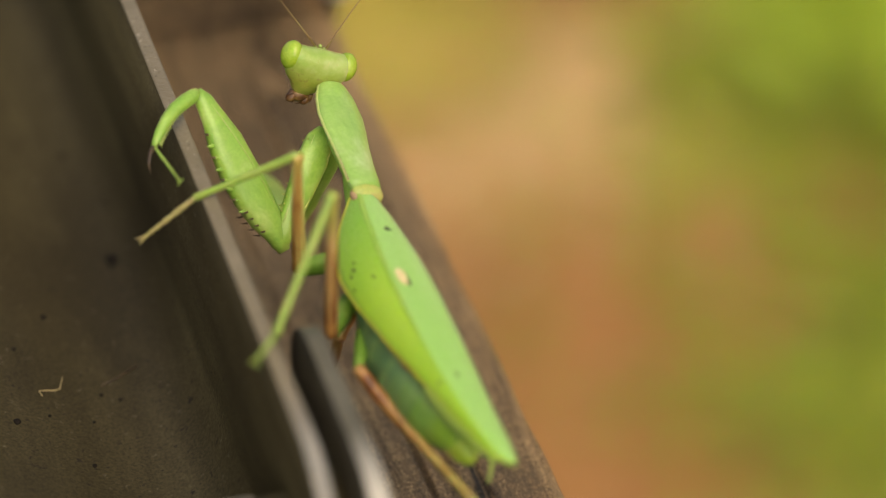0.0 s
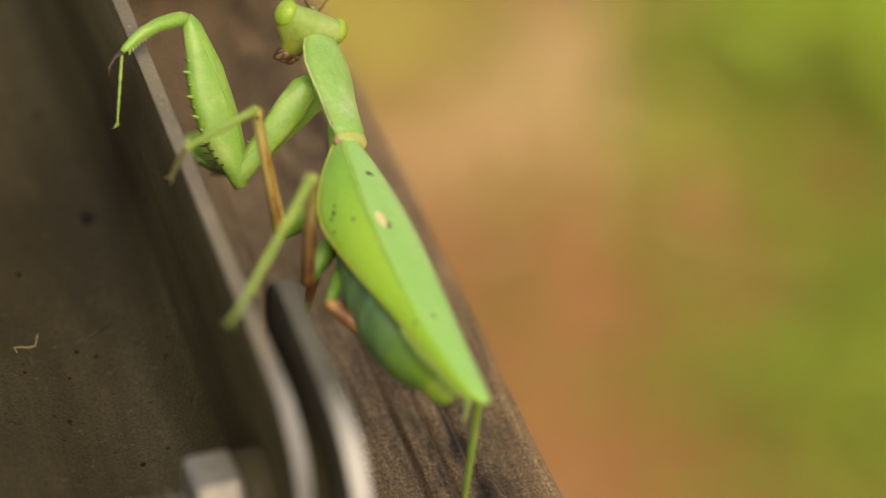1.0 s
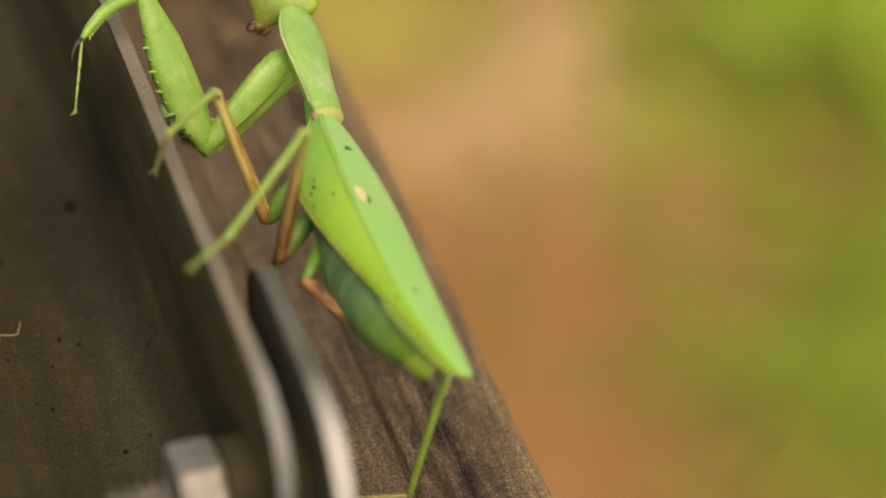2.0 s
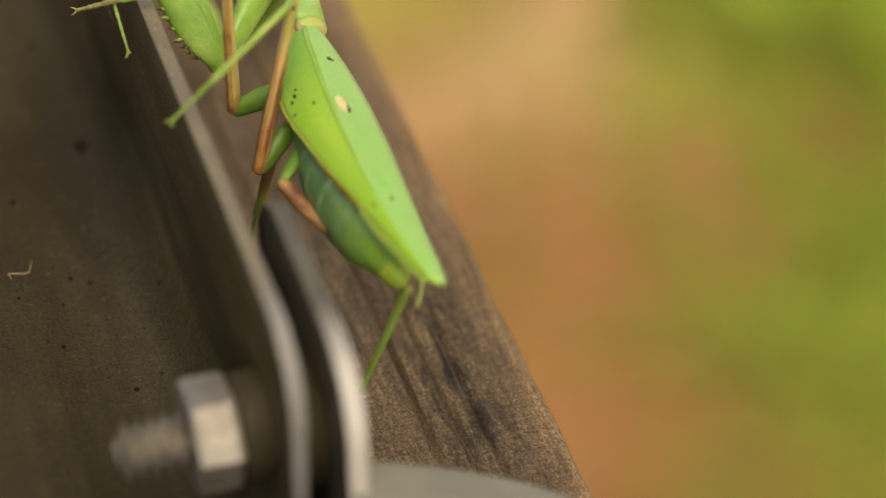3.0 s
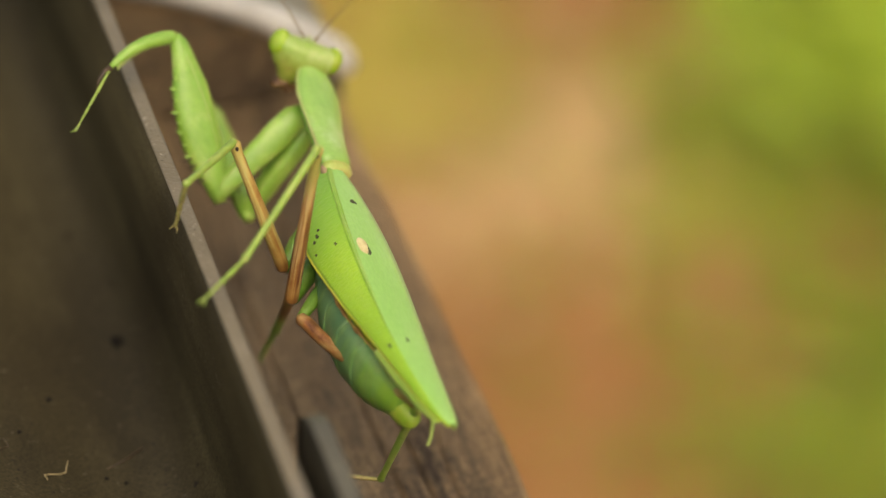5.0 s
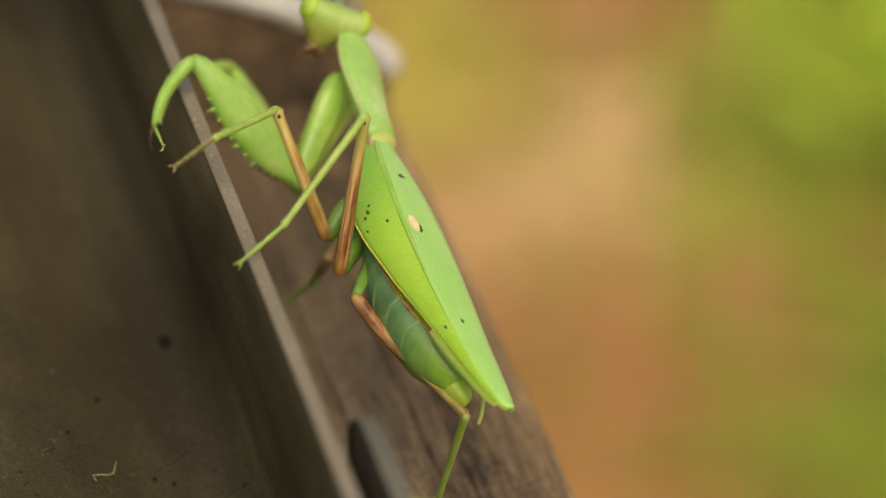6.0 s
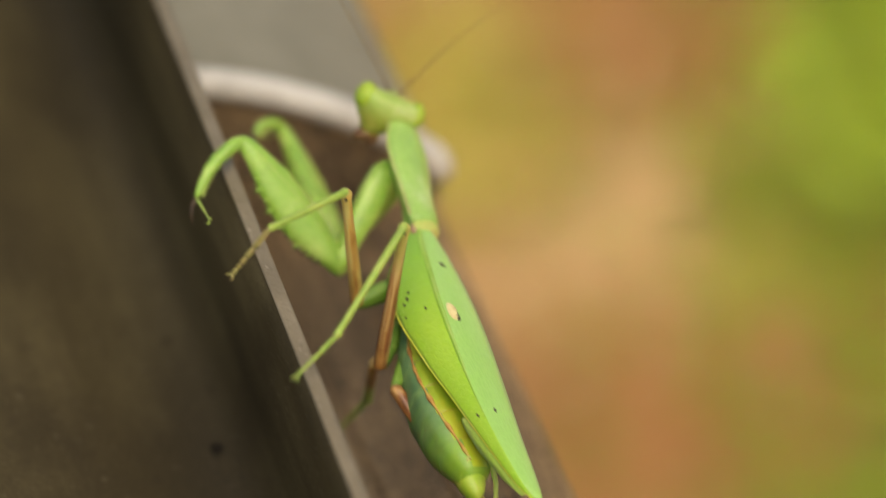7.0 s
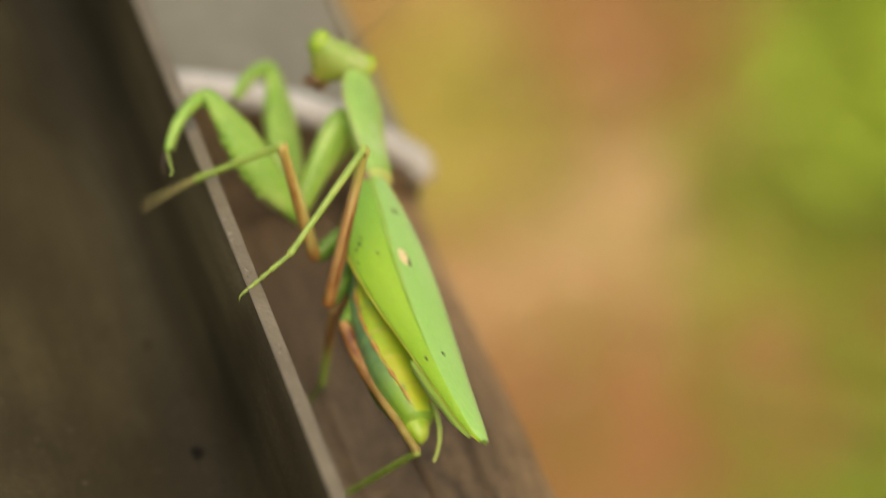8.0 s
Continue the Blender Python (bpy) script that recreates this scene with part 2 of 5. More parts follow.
def shin_build(N, L, co, sh):
    n = noise_at(N, L, co, 0.0022, 5, 0.65, (1, 0.35, 1))
    brown = ramp(N, L, n, (0.3, (0.16, 0.075, 0.028)), (0.7, (0.36, 0.24, 0.09)))
    green = ramp(N, L, n, (0.3, (0.19, 0.32, 0.05)), (0.7, (0.33, 0.43, 0.10)))
    L(mixed(N, L, span(N, L, axis(N, L, co, 1), 0.0035, 0.0065), brown, green), sh.inputs["Base Color"])
    sh.inputs["Subsurface Weight"].default_value = 0.12
    sh.inputs["Subsurface Scale"].default_value = 0.001
    relief(N, L, sh, n, 0.00005)


def head_build(N, L, co, sh):
    # pale green crown; yellow-olive cheeks with brown mottling towards the jaws
    n = noise_at(N, L, co, 0.0022, 4, 0.6)
    spot = noise_at(N, L, co, 0.0007, 4, 0.65)
    c = ramp(N, L, n, (0.3, (0.26, 0.41, 0.07)), (0.52, (0.35, 0.48, 0.12)), (0.7, (0.45, 0.54, 0.21)))
    cheek = ramp(N, L, n, (0.3, (0.24, 0.32, 0.04)), (0.55, (0.36, 0.38, 0.07)), (0.7, (0.44, 0.40, 0.12)))
    cheek = mixed(N, L, span(N, L, spot, 0.55, 0.72), cheek, (0.24, 0.15, 0.04))
    wob = N.new("ShaderNodeMath")
    wob.operation, wob.inputs[1].default_value = "MULTIPLY_ADD", 0.0022
    L(n, wob.inputs[0])
    L(axis(N, L, co, 2), wob.inputs[2])
    L(mixed(N, L, span(N, L, wob.outputs[0], 0.0012, -0.0008), c, cheek), sh.inputs["Base Color"])
    sh.inputs["Subsurface Weight"].default_value = 0.25
    sh.inputs["Subsurface Radius"].default_value = (0.5, 1.0, 0.25)
    sh.inputs["Subsurface Scale"].default_value = 0.0015
    relief(N, L, sh, spot, 0.00005)


def litter_build(N, L, co, sh):
    a = noise_at(N, L, co, 0.16, 3, 0.5)
    b = noise_at(N, L, co, 0.03, 5, 0.6)
    c = ramp(N, L, a, (0.36, (0.46, 0.24, 0.07)), (0.5, (0.58, 0.34, 0.11)), (0.62, (0.66, 0.43, 0.16)))
    c = mixed(N, L, span(N, L, b, 0.4, 0.75), c, mixed(N, L, 1.0, c, (0.7, 0.66, 0.55), "MULTIPLY"))
    soil = noise_at(N, L, co, 0.9, 4, 0.6)
    c = mixed(N, L, span(N, L, soil, 0.52, 0.68), c, (0.19, 0.125, 0.06))
    moss = noise_at(N, L, co, 1.6, 5, 0.65)
    c = mixed(N, L, span(N, L, moss, 0.56, 0.66), c, (0.14, 0.19, 0.03))
    L(c, sh.inputs["Base Color"])
    relief(N, L, sh, b, 0.01)


def leaf_build(*stops):
    def build(N, L, co, sh):
        g = N.new("ShaderNodeNewGeometry").outputs["Random Per Island"]
        c = ramp(N, L, g, *[(i / (len(stops) - 1), s) for i, s in enumerate(stops)])
        n = noise_at(N, L, co, 0.02, 4, 0.6)
        L(mixed(N, L, span(N, L, n, 0.3, 0.7), c, mixed(N, L, 1.0, c, (0.75, 0.8, 0.7), "MULTIPLY")), sh.inputs["Base Color"])
    return build


WOOD = material("weathered_wood", wood_build, 0.5, spec=0.5)
STEEL = material("weathered_steel", steel_build, 0.65, 0.0, 0.14)
EDGE = material("worn_edge_lit_end", edge_build, 0.45, 0.0, 0.4)
ZINC = material("galvanised_sheet", zinc_build, 0.6, 0.0, 0.22)
BEAD = material("pale_rolled_rim", bead_build, 0.45)
BOLT = material("zinc_plated_bolt", bolt_build, 0.36, 0.5)
LITTER = material("leaf_litter_ground", litter_build, 0.9)
DRY = material("dry_leaf", leaf_build((0.63, 0.39, 0.14), (0.72, 0.485, 0.19), (0.78, 0.555, 0.235), (0.67, 0.435, 0.16)), 0.8)
PALE = material("pale_leaf", leaf_build((0.77, 0.49, 0.235), (0.84, 0.57, 0.295), (0.80, 0.53, 0.265)), 0.8)
RUST = material("rust_leaf", leaf_build((0.355, 0.148, 0.044), (0.43, 0.203, 0.063), (0.465, 0.238, 0.088)), 0.8)
GREEN = material("green_leaf", leaf_build((0.155, 0.21, 0.012), (0.245, 0.295, 0.017), (0.335, 0.375, 0.025), (0.185, 0.245, 0.014)), 0.6)
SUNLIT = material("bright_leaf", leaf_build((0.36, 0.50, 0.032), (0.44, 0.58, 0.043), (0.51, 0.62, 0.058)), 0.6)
OLIVE = material("yellowing_leaf", leaf_build((0.53, 0.41, 0.08), (0.63, 0.49, 0.11), (0.44, 0.40, 0.06)), 0.7)
MIXED = material("mid_green_leaf", leaf_build((0.22, 0.33, 0.02), (0.30, 0.44, 0.03), (0.38, 0.50, 0.045), (0.26, 0.37, 0.024)), 0.6)
WING = material("wing_green", wing_build((0.26, 0.54, 0.105), (0.325, 0.60, 0.155), 3000, 700, 0.000015), 0.33, spec=0.5)
WING_SIDE = material("wing_side_yellow_green", wing_build((0.24, 0.50, 0.024), (0.32, 0.565, 0.04), 1300, 3000, 0.000035, (0.20, 0.46, 0.04)), 0.42, spec=0.45)
VEIN = material("wing_vein_green", skin((0.22, 0.44, 0.055), (0.28, 0.49, 0.08), (0.34, 0.54, 0.11)), 0.4)
VEIN_DARK = material("wing_vein_dark_green", skin((0.14, 0.33, 0.02), (0.18, 0.38, 0.03), (0.23, 0.44, 0.05)), 0.45)
VEIN_BLUE = material("wing_vein_blue_green", skin((0.10, 0.27, 0.06), (0.14, 0.33, 0.08), (0.18, 0.38, 0.10)), 0.45)
MARGIN = material("wing_margin_yellow", skin((0.38, 0.46, 0.03), (0.48, 0.54, 0.05), (0.55, 0.58, 0.10)), 0.4)
PRONOTUM = material("pronotum_green", skin((0.22, 0.41, 0.085), (0.28, 0.48, 0.11), (0.41, 0.58, 0.23), 0.004), 0.32)
LEG = material("foreleg_green", skin((0.18, 0.36, 0.05), (0.25, 0.44, 0.07), (0.37, 0.53, 0.13), 0.003), 0.34)
# shade under the wing and legs is put into this deeper green
HIP = material("hip_shaded_green", skin((0.085, 0.19, 0.022), (0.115, 0.24, 0.03), (0.17, 0.30, 0.05), 0.003), 0.42)
LEG_THIN = material("thin_leg_green", skin((0.19, 0.32, 0.05), (0.27, 0.40, 0.07), (0.36, 0.44, 0.11), 0.003), 0.42)
TARSUS = material("tarsus_olive", skin((0.24, 0.20, 0.07), (0.34, 0.31, 0.10), (0.20, 0.14, 0.06), 0.0009), 0.5)
FEMUR = material("rust_striped_femur", femur_build((0.24, 0.09, 0.035), (0.46, 0.245, 0.085), (0.60, 0.43, 0.18), (0.44, 0.40, 0.11)), 0.33)
FEMUR_BROWN = material("brown_femur", brown_femur_build, 0.42)
SHIN_BROWN = material("brown_to_green_shin", shin_build, 0.42)
FEMUR_TAN = material("tan_femur", femur_build((0.43, 0.25, 0.07), (0.53, 0.38, 0.11), (0.57, 0.49, 0.17), (0.46, 0.36, 0.09)), 0.33)
FLANK = material("abdomen_flank_green", flank_build, 0.38)
BACK = material("abdomen_back_yellow", back_build, 0.4)
TAIL = material("tail_yellow_green", skin((0.24, 0.42, 0.035), (0.31, 0.47, 0.05), (0.40, 0.51, 0.08), 0.002), 0.36)
CERCUS = material("cercus_pale_green", skin((0.29, 0.42, 0.08), (0.36, 0.48, 0.11), (0.44, 0.53, 0.15), 0.001), 0.4)
HEAD = material("head_green", head_build, 0.3)
EYE = material("eye_green", skin((0.23, 0.39, 0.025), (0.30, 0.45, 0.045), (0.38, 0.50, 0.09), 0.002, 0.3), 0.16)
MOUTH = material("mouth_brown", plain((0.05, 0.022, 0.010), (0.15, 0.07, 0.025), (0.27, 0.19, 0.05), size=0.0008), 0.4)
COLLAR = material("waist_yellow", skin((0.31, 0.42, 0.09), (0.41, 0.48, 0.12), (0.43, 0.35, 0.13), 0.0014), 0.4)
PURPLE = material("wing_root_brown", plain((0.27, 0.15, 0.08), (0.42, 0.31, 0.16), size=0.0008), 0.4)
RIDGE = material("ridge_orange", plain((0.34, 0.15, 0.04), (0.52, 0.30, 0.08), (0.48, 0.44, 0.08), size=0.0016), 0.45)
HINDWING = material("hindwing_film", wing_build((0.30, 0.52, 0.07), (0.38, 0.58, 0.12), 1800, 1800), 0.35, spec=0.5)
# shade in the gap beside the flange is put into this dark steel
TAB_FACE = material("tab_face_shaded", plain((0.026, 0.023, 0.015), (0.044, 0.039, 0.027), size=0.006), 0.6, spec=0.25)
TAB_EDGE = material("plate_edge_lit_end", tab_edge_build, 0.42, 0.0, 0.4)
DARK = material("spine_dark", plain((0.018, 0.012, 0.008), (0.05, 0.03, 0.015), size=0.0005), 0.4)
CLAW = material("claw_brown", plain((0.16, 0.12, 0.04), (0.07, 0.04, 0.02), (0.02, 0.012, 0.008), size=0.0012), 0.35)
SPINE = material("spine_pale", plain((0.36, 0.48, 0.12), (0.50, 0.56, 0.22), size=0.0005), 0.4)
CREAM = material("cream_spot", plain((0.62, 0.50, 0.22), (0.78, 0.68, 0.36), size=0.0006), 0.5)
FLECK = material("dark_fleck", plain((0.03, 0.04, 0.01), (0.07, 0.08, 0.02), size=0.0004), 0.6)
SOIL = material("black_soil", plain((0.008, 0.007, 0.005), (0.018, 0.014, 0.010), size=0.0005), 0.8, spec=0.1)
STRAW = material("straw_fibre", plain((0.25, 0.20, 0.09), (0.38, 0.31, 0.16), size=0.001), 0.7)
STALK = material("dry_stalk", plain((0.05, 0.035, 0.02), (0.12, 0.08, 0.04), size=0.001), 0.7)
ANTENNA = material("antenna_brown", plain((0.16, 0.09, 0.03), (0.24, 0.18, 0.06), size=0.001), 0.5)


# ---------------------------------------------------------------- building helpers
ALONG = Matrix.Rotation(radians(TURN), 4, "Z")


def mesh_from(bm, name, mat, smooth=True):
    bmesh.ops.recalc_face_normals(bm, faces=bm.faces[:])
    bmesh.ops.scale(bm, vec=(MM, MM, MM), verts=bm.verts[:])
    me = bpy.data.meshes.new(name)
    bm.to_mesh(me)
    bm.free()
    for p in me.polygons:
        p.use_smooth = smooth
    for m in (mat if isinstance(mat, (list, tuple)) else [mat]):
        me.materials.append(m)
    return me


def part(name, bm, mat, parent, label="", smooth=True):
    """One mesh object, drawn in millimetres, under its thing or part."""
    ob = new(name, mesh_from(bm, name, mat, smooth))
    ob.parent = parent
    return tagged(ob, label)


def repeat(name, me, parent, m, label=""):
    ob = new(name, me)
    ob.parent = parent
    ob.matrix_basis = m
    return tagged(ob, label)


def thing(name, label, category, m=Matrix(), group="", kind=""):
    ob = new(name)
    ob.empty_display_size = 0.01
    ob.matrix_world = m
    return tagged(ob, label, category, group, kind)


def shift(x, y, z):
    return Matrix.Translation((x * MM, y * MM, z * MM))


def loft(bm, stations, seg=16, mat=0):
    """Rings across Y. A station: y, x, z, half width, height above, depth below, and a power (2 round, more: boxy)."""
    rings = []
    for st in stations:
        y, cx, cz, rx, up, dn = st[:6]
        pw = 2 / (st[6] if len(st) > 6 else 2)
        ring = []
        for i in range(seg):
            a = 2 * math.pi * i / seg
            c, s = math.cos(a), math.sin(a)
            px = math.copysign(abs(c) ** pw, c) * rx
            pz = math.copysign(abs(s) ** pw, s) * (up if s > 0 else dn)
            ring.append(bm.verts.new((cx + px, y, cz + pz)))
        rings.append(ring)
    for a, b in zip(rings, rings[1:]):
        for i in range(seg):
            bm.faces.new((a[i], a[(i + 1) % seg], b[(i + 1) % seg], b[i])).material_index = mat
    bm.faces.new(rings[0][::-1]).material_index = mat
    bm.faces.new(rings[-1]).material_index = mat
    return rings


def tube(bm, points, radii, seg=8, mat=0):
    """A tapered tube along points."""
    rings = []
    pts = [Vector(p) for p in points]
    for i, p in enumerate(pts):
        d = (pts[min(i + 1, len(pts) - 1)] - pts[max(i - 1, 0)]).normalized()
        u = d.cross(Vector((0.31, 0.2, 0.93))).normalized()
        v = d.cross(u)
        r = radii[i] if isinstance(radii, (list, tuple)) else radii
        rings.append([bm.verts.new(p + (u * math.cos(2 * math.pi * k / seg) + v * math.sin(2 * math.pi * k / seg)) * r) for k in range(seg)])
    for a, b in zip(rings, rings[1:]):
        for i in range(seg):
            bm.faces.new((a[i], a[(i + 1) % seg], b[(i + 1) % seg], b[i])).material_index = mat
    bm.faces.new(rings[0][::-1]).material_index = mat
    bm.faces.new(rings[-1]).material_index = mat


def blob(bm, c, r, seg=12, rings=8, mat=0):
    r = r if isinstance(r, tuple) else (r, r, r)
    res = bmesh.ops.create_uvsphere(bm, u_segments=seg, v_segments=rings, radius=1)
    for v in res["verts"]:
        v.co = Vector((v.co.x * r[0] + c[0], v.co.y * r[1] + c[1], v.co.z * r[2] + c[2]))
        for f in v.link_faces:
            f.material_index = mat


def slab(bm, outline, to_point, a, b, bevel=0.25, rim=1):
    """A plate: its outline in two axes, drawn out from a to b along the third; the rim takes the second material."""
    front = [bm.verts.new(to_point(u, v, a)) for u, v in outline]
    back = [bm.verts.new(to_point(u, v, b)) for u, v in outline]
    faces = [bm.faces.new(front), bm.faces.new(back[::-1])]
    k = len(outline)
    for i in range(k):
        f = bm.faces.new((front[i], back[i], back[(i + 1) % k], front[(i + 1) % k]))
        f.material_index = rim
    if bevel:
        edges = [e for f in faces for e in f.edges]
        bmesh.ops.bevel(bm, geom=edges, offset=bevel, segments=2, profile=0.6, affect="EDGES", material=rim)


def profile(stops, u):
    """A smooth curve through stops (place, value)."""
    k = max(0, min(len(stops) - 2, sum(1 for q in stops[1:] if q[0] <= u)))
    (ua, a), (ub, b) = stops[k], stops[k + 1]
    before, after = stops[max(0, k - 1)], stops[min(len(stops) - 1, k + 2)]
    h = ub - ua
    t = (u - ua) / h
    m1 = (b - before[1]) / (ub - before[0]) * h
    m2 = (after[1] - a) / (after[0] - ua) * h
    return a * (2 * t ** 3 - 3 * t * t + 1) + m1 * (t ** 3 - 2 * t * t + t) + b * (3 * t * t - 2 * t ** 3) + m2 * (t ** 3 - t * t)


def arc(cx, cy, r, a0, a1, k):
    return [(cx + r * math.cos(radians(a0 + (a1 - a0) * i / k)), cy + r * math.sin(radians(a0 + (a1 - a0) * i / k))) for i in range(k + 1)]


# ---------------------------------------------------------------- ground far below
WOOD_TOP = -36.0
GROUND = -0.9


def build_ground():
    bm = bmesh.new()
    n = 60
    def spread(i):
        u = 2 * i / n - 1
        return math.copysign(abs(u) ** 5 * 300 + abs(u) * 2.0, u)
    grid = [[bm.verts.new((spread(i) * 1000 + 200, spread(j) * 1000 + 1100, GROUND * 1000 + 12 * noise.noise((spread(i) * 6, spread(j) * 6, 3)))) for j in range(n + 1)] for i in range(n + 1)]
    for i in range(n):
        for j in range(n):
            bm.faces.new((grid[i][j], grid[i + 1][j], grid[i + 1][j + 1], grid[i][j + 1]))
    ob = new("ground", mesh_from(bm, "ground", LITTER))
    tagged(ob, "tan and rust-brown earth strewn with fallen leaves, far below", "ground", kind="structure")


def leaf_carpet(name, label, category, mat, count, seed, size, lift, keep):
    """Many small folded leaves lying where keep(x, y) allows them."""
    rng = random.Random(seed)
    verts, faces = [], []
    while len(faces) < count * 6:
        wide = 0.26 if rng.random() < 0.72 else 1.1
        x, y = rng.gauss(0.16, wide), rng.gauss(1.12, wide)
        if rng.random() > keep(x, y):
            continue
        s, a = rng.uniform(*size), rng.uniform(0, 6.283)
        m = Matrix.Translation((x, y, GROUND + rng.uniform(*lift))) @ Euler((rng.uniform(-0.25, 0.25), rng.uniform(-0.25, 0.25), a)).to_matrix().to_4x4()
        k = len(verts)
        for p in ((0, -1.4, 0), (0.62, -0.3, 0.22), (0.5, 0.7, 0.2), (0, 1.5, 0), (-0.5, 0.7, 0.2), (-0.62, -0.3, 0.22), (0, 0, -0.05)):
            verts.append(m @ (Vector(p) * s))
        faces += [(k + i, k + (i + 1) % 6, k + 6) for i in range(6)]
    me = bpy.data.meshes.new(name)
    me.from_pydata(verts, [], faces)
    me.materials.append(mat)
    tagged(new(name, me), label, category, kind="stuff")


def near(x, y, cx, cy, r):
    return math.exp(-((x - cx) ** 2 + (y - cy) ** 2) / (r * r))


def patches(x, y, *spots):
    return sum(k * near(x, y, cx, cy, r) for cx, cy, r, k in spots)


def rust_here(x, y):
    return min(1, 0.015 + patches(x, y, (0.147, 0.955, 0.07, 0.95), (0.205, 0.905, 0.05, 0.7), (0.178, 1.315, 0.055, 0.38), (0.23, 1.34, 0.045, 0.3), (0.10, 0.96, 0.05, 0.6), (0.297, 1.066, 0.035, 0.55), (0.16, 0.86, 0.08, 0.9), (0.25, 0.995, 0.045, 0.6), (0.232, 0.86, 0.05, 0.6), (0.30, 1.13, 0.035, 0.35), (-0.5, 1.2, 0.3, 0.5)))


def pale_here(x, y):
    return min(1, 0.03 + patches(x, y, (0.15, 1.12, 0.08, 0.5), (0.16, 1.22, 0.06, 0.25), (0.6, 1.5, 0.3, 0.4)))


def weeds_here(x, y):
    edge = profile(((0.6, 0.245), (0.88, 0.250), (0.97, 0.268), (1.02, 0.275), (1.12, 0.246), (1.18, 0.243), (1.26, 0.258), (1.34, 0.285), (1.7, 0.29)), min(1.69, max(0.61, y)))
    edge += 0.012 * noise.noise((x * 12, y * 12, 1))
    side = 1 / (1 + math.exp(-(x - edge) / 0.034))
    side *= 1 - 0.6 * near(x, y, 0.297, 1.066, 0.04)
    strip = patches(x, y, (0.275, 0.885, 0.04, 0.7), (0.30, 0.93, 0.05, 0.5))
    if math.hypot(x - 0.2, y - 1.1) > 0.45:
        side *= max(0.0, min(1.0, 0.5 + 2.2 * noise.noise((x * 1.7, y * 1.7, 6))))
    return min(1, side * 0.66 + strip)


def yellowing_here(x, y):
    return min(0.8, patches(x, y, (0.05, 1.19, 0.045, 0.7), (0.055, 1.27, 0.045, 0.8), (0.06, 1.35, 0.045, 0.5), (0.225, 1.20, 0.04, 0.6), (0.22, 1.10, 0.035, 0.5), (0.275, 1.22, 0.05, 0.9)))


build_ground()
leaf_carpet("leaf_litter", "dry tan leaves scattered on the ground", "leaf litter", DRY, 24000, 5, (0.006, 0.011), (0.012, 0.025), lambda x, y: 0.7)
leaf_carpet("yellowing_weeds", "yellow-green withering weeds on the ground", "weeds", OLIVE, 560, 12, (0.006, 0.011), (0.024, 0.04), yellowing_here)
leaf_carpet("rusty_leaf_litter", "rust-brown fallen leaves heaped on the ground", "leaf litter", RUST, 14000, 6, (0.006, 0.011), (0.02, 0.035), rust_here)
leaf_carpet("pale_leaf_litter", "pale straw-coloured fallen leaves lying on the ground", "leaf litter", PALE, 1050, 9, (0.006, 0.011), (0.022, 0.036), pale_here)
leaf_carpet("low_weeds", "low green weeds creeping over the ground", "weeds", GREEN, 5600, 7, (0.006, 0.011), (0.025, 0.05), weeds_here)


def build_bush(x, y, width, height, count, seed, leaf):
    """A low green plant of arching stems and many small leaves."""
    rng = random.Random(seed)
    bush = thing("bush", "low leafy green bush growing on the ground", "bush", Matrix.Translation((x, y, GROUND)), group="green undergrowth")
    bm = bmesh.new()
    tips = []
    for _ in range(14):
        a, out = rng.uniform(0, 6.283), rng.uniform(0.2, 1) * width * 500
        top = Vector((math.cos(a) * out, math.sin(a) * out, height * 1000 * rng.uniform(0.5, 1)))
        pts = [Vector((0, 0, -10)), Vector((top.x * 0.25, top.y * 0.25, top.z * 0.55)), Vector((top.x * 0.65, top.y * 0.65, top.z * 0.9)), top]
        tube(bm, pts, [3.0, 2.4, 1.6, 0.8], 5)
        tips += [pts[1].lerp(pts[2], rng.random()), pts[2], pts[2].lerp(pts[3], 0.5), pts[3]]
    part("stem", bm, LEG_THIN, bush)
    verts, faces = [], []
    for _ in range(count):
        c = rng.choice(tips) + Vector((rng.gauss(0, 1), rng.gauss(0, 1), rng.gauss(0, 0.5))) * width * 150
        c.z = max(c.z, 8)
        s = rng.uniform(9, 20)
        m = Matrix.Translation(c) @ Euler((rng.uniform(-0.5, 0.5), rng.uniform(-0.5, 0.5), rng.uniform(0, 6.283))).to_matrix().to_4x4()
        k = len(verts)
        for p in ((0, -1.2, 0), (0.5, -0.2, 0.12), (0.4, 0.6, 0.1), (0, 1.3, 0), (-0.4, 0.6, 0.1), (-0.5, -0.2, 0.12)):
            verts.append((m @ (Vector(p) * s)) * MM)
        faces += [(k, k + 1, k + 2, k + 3), (k, k + 3, k + 4, k + 5)]
    me = bpy.data.meshes.new("foliage")
    me.from_pydata(verts, [], faces)
    me.materials.append(leaf)
    ob = new("foliage", me)
    ob.parent = bush
    tagged(ob, kind="stuff")


build_bush(0.41, 1.24, 0.32, 0.05, 2600, 1, SUNLIT)
build_bush(0.37, 1.41, 0.2, 0.06, 800, 2, MIXED)
build_bush(0.42, 1.33, 0.18, 0.06, 1500, 3, SUNLIT)


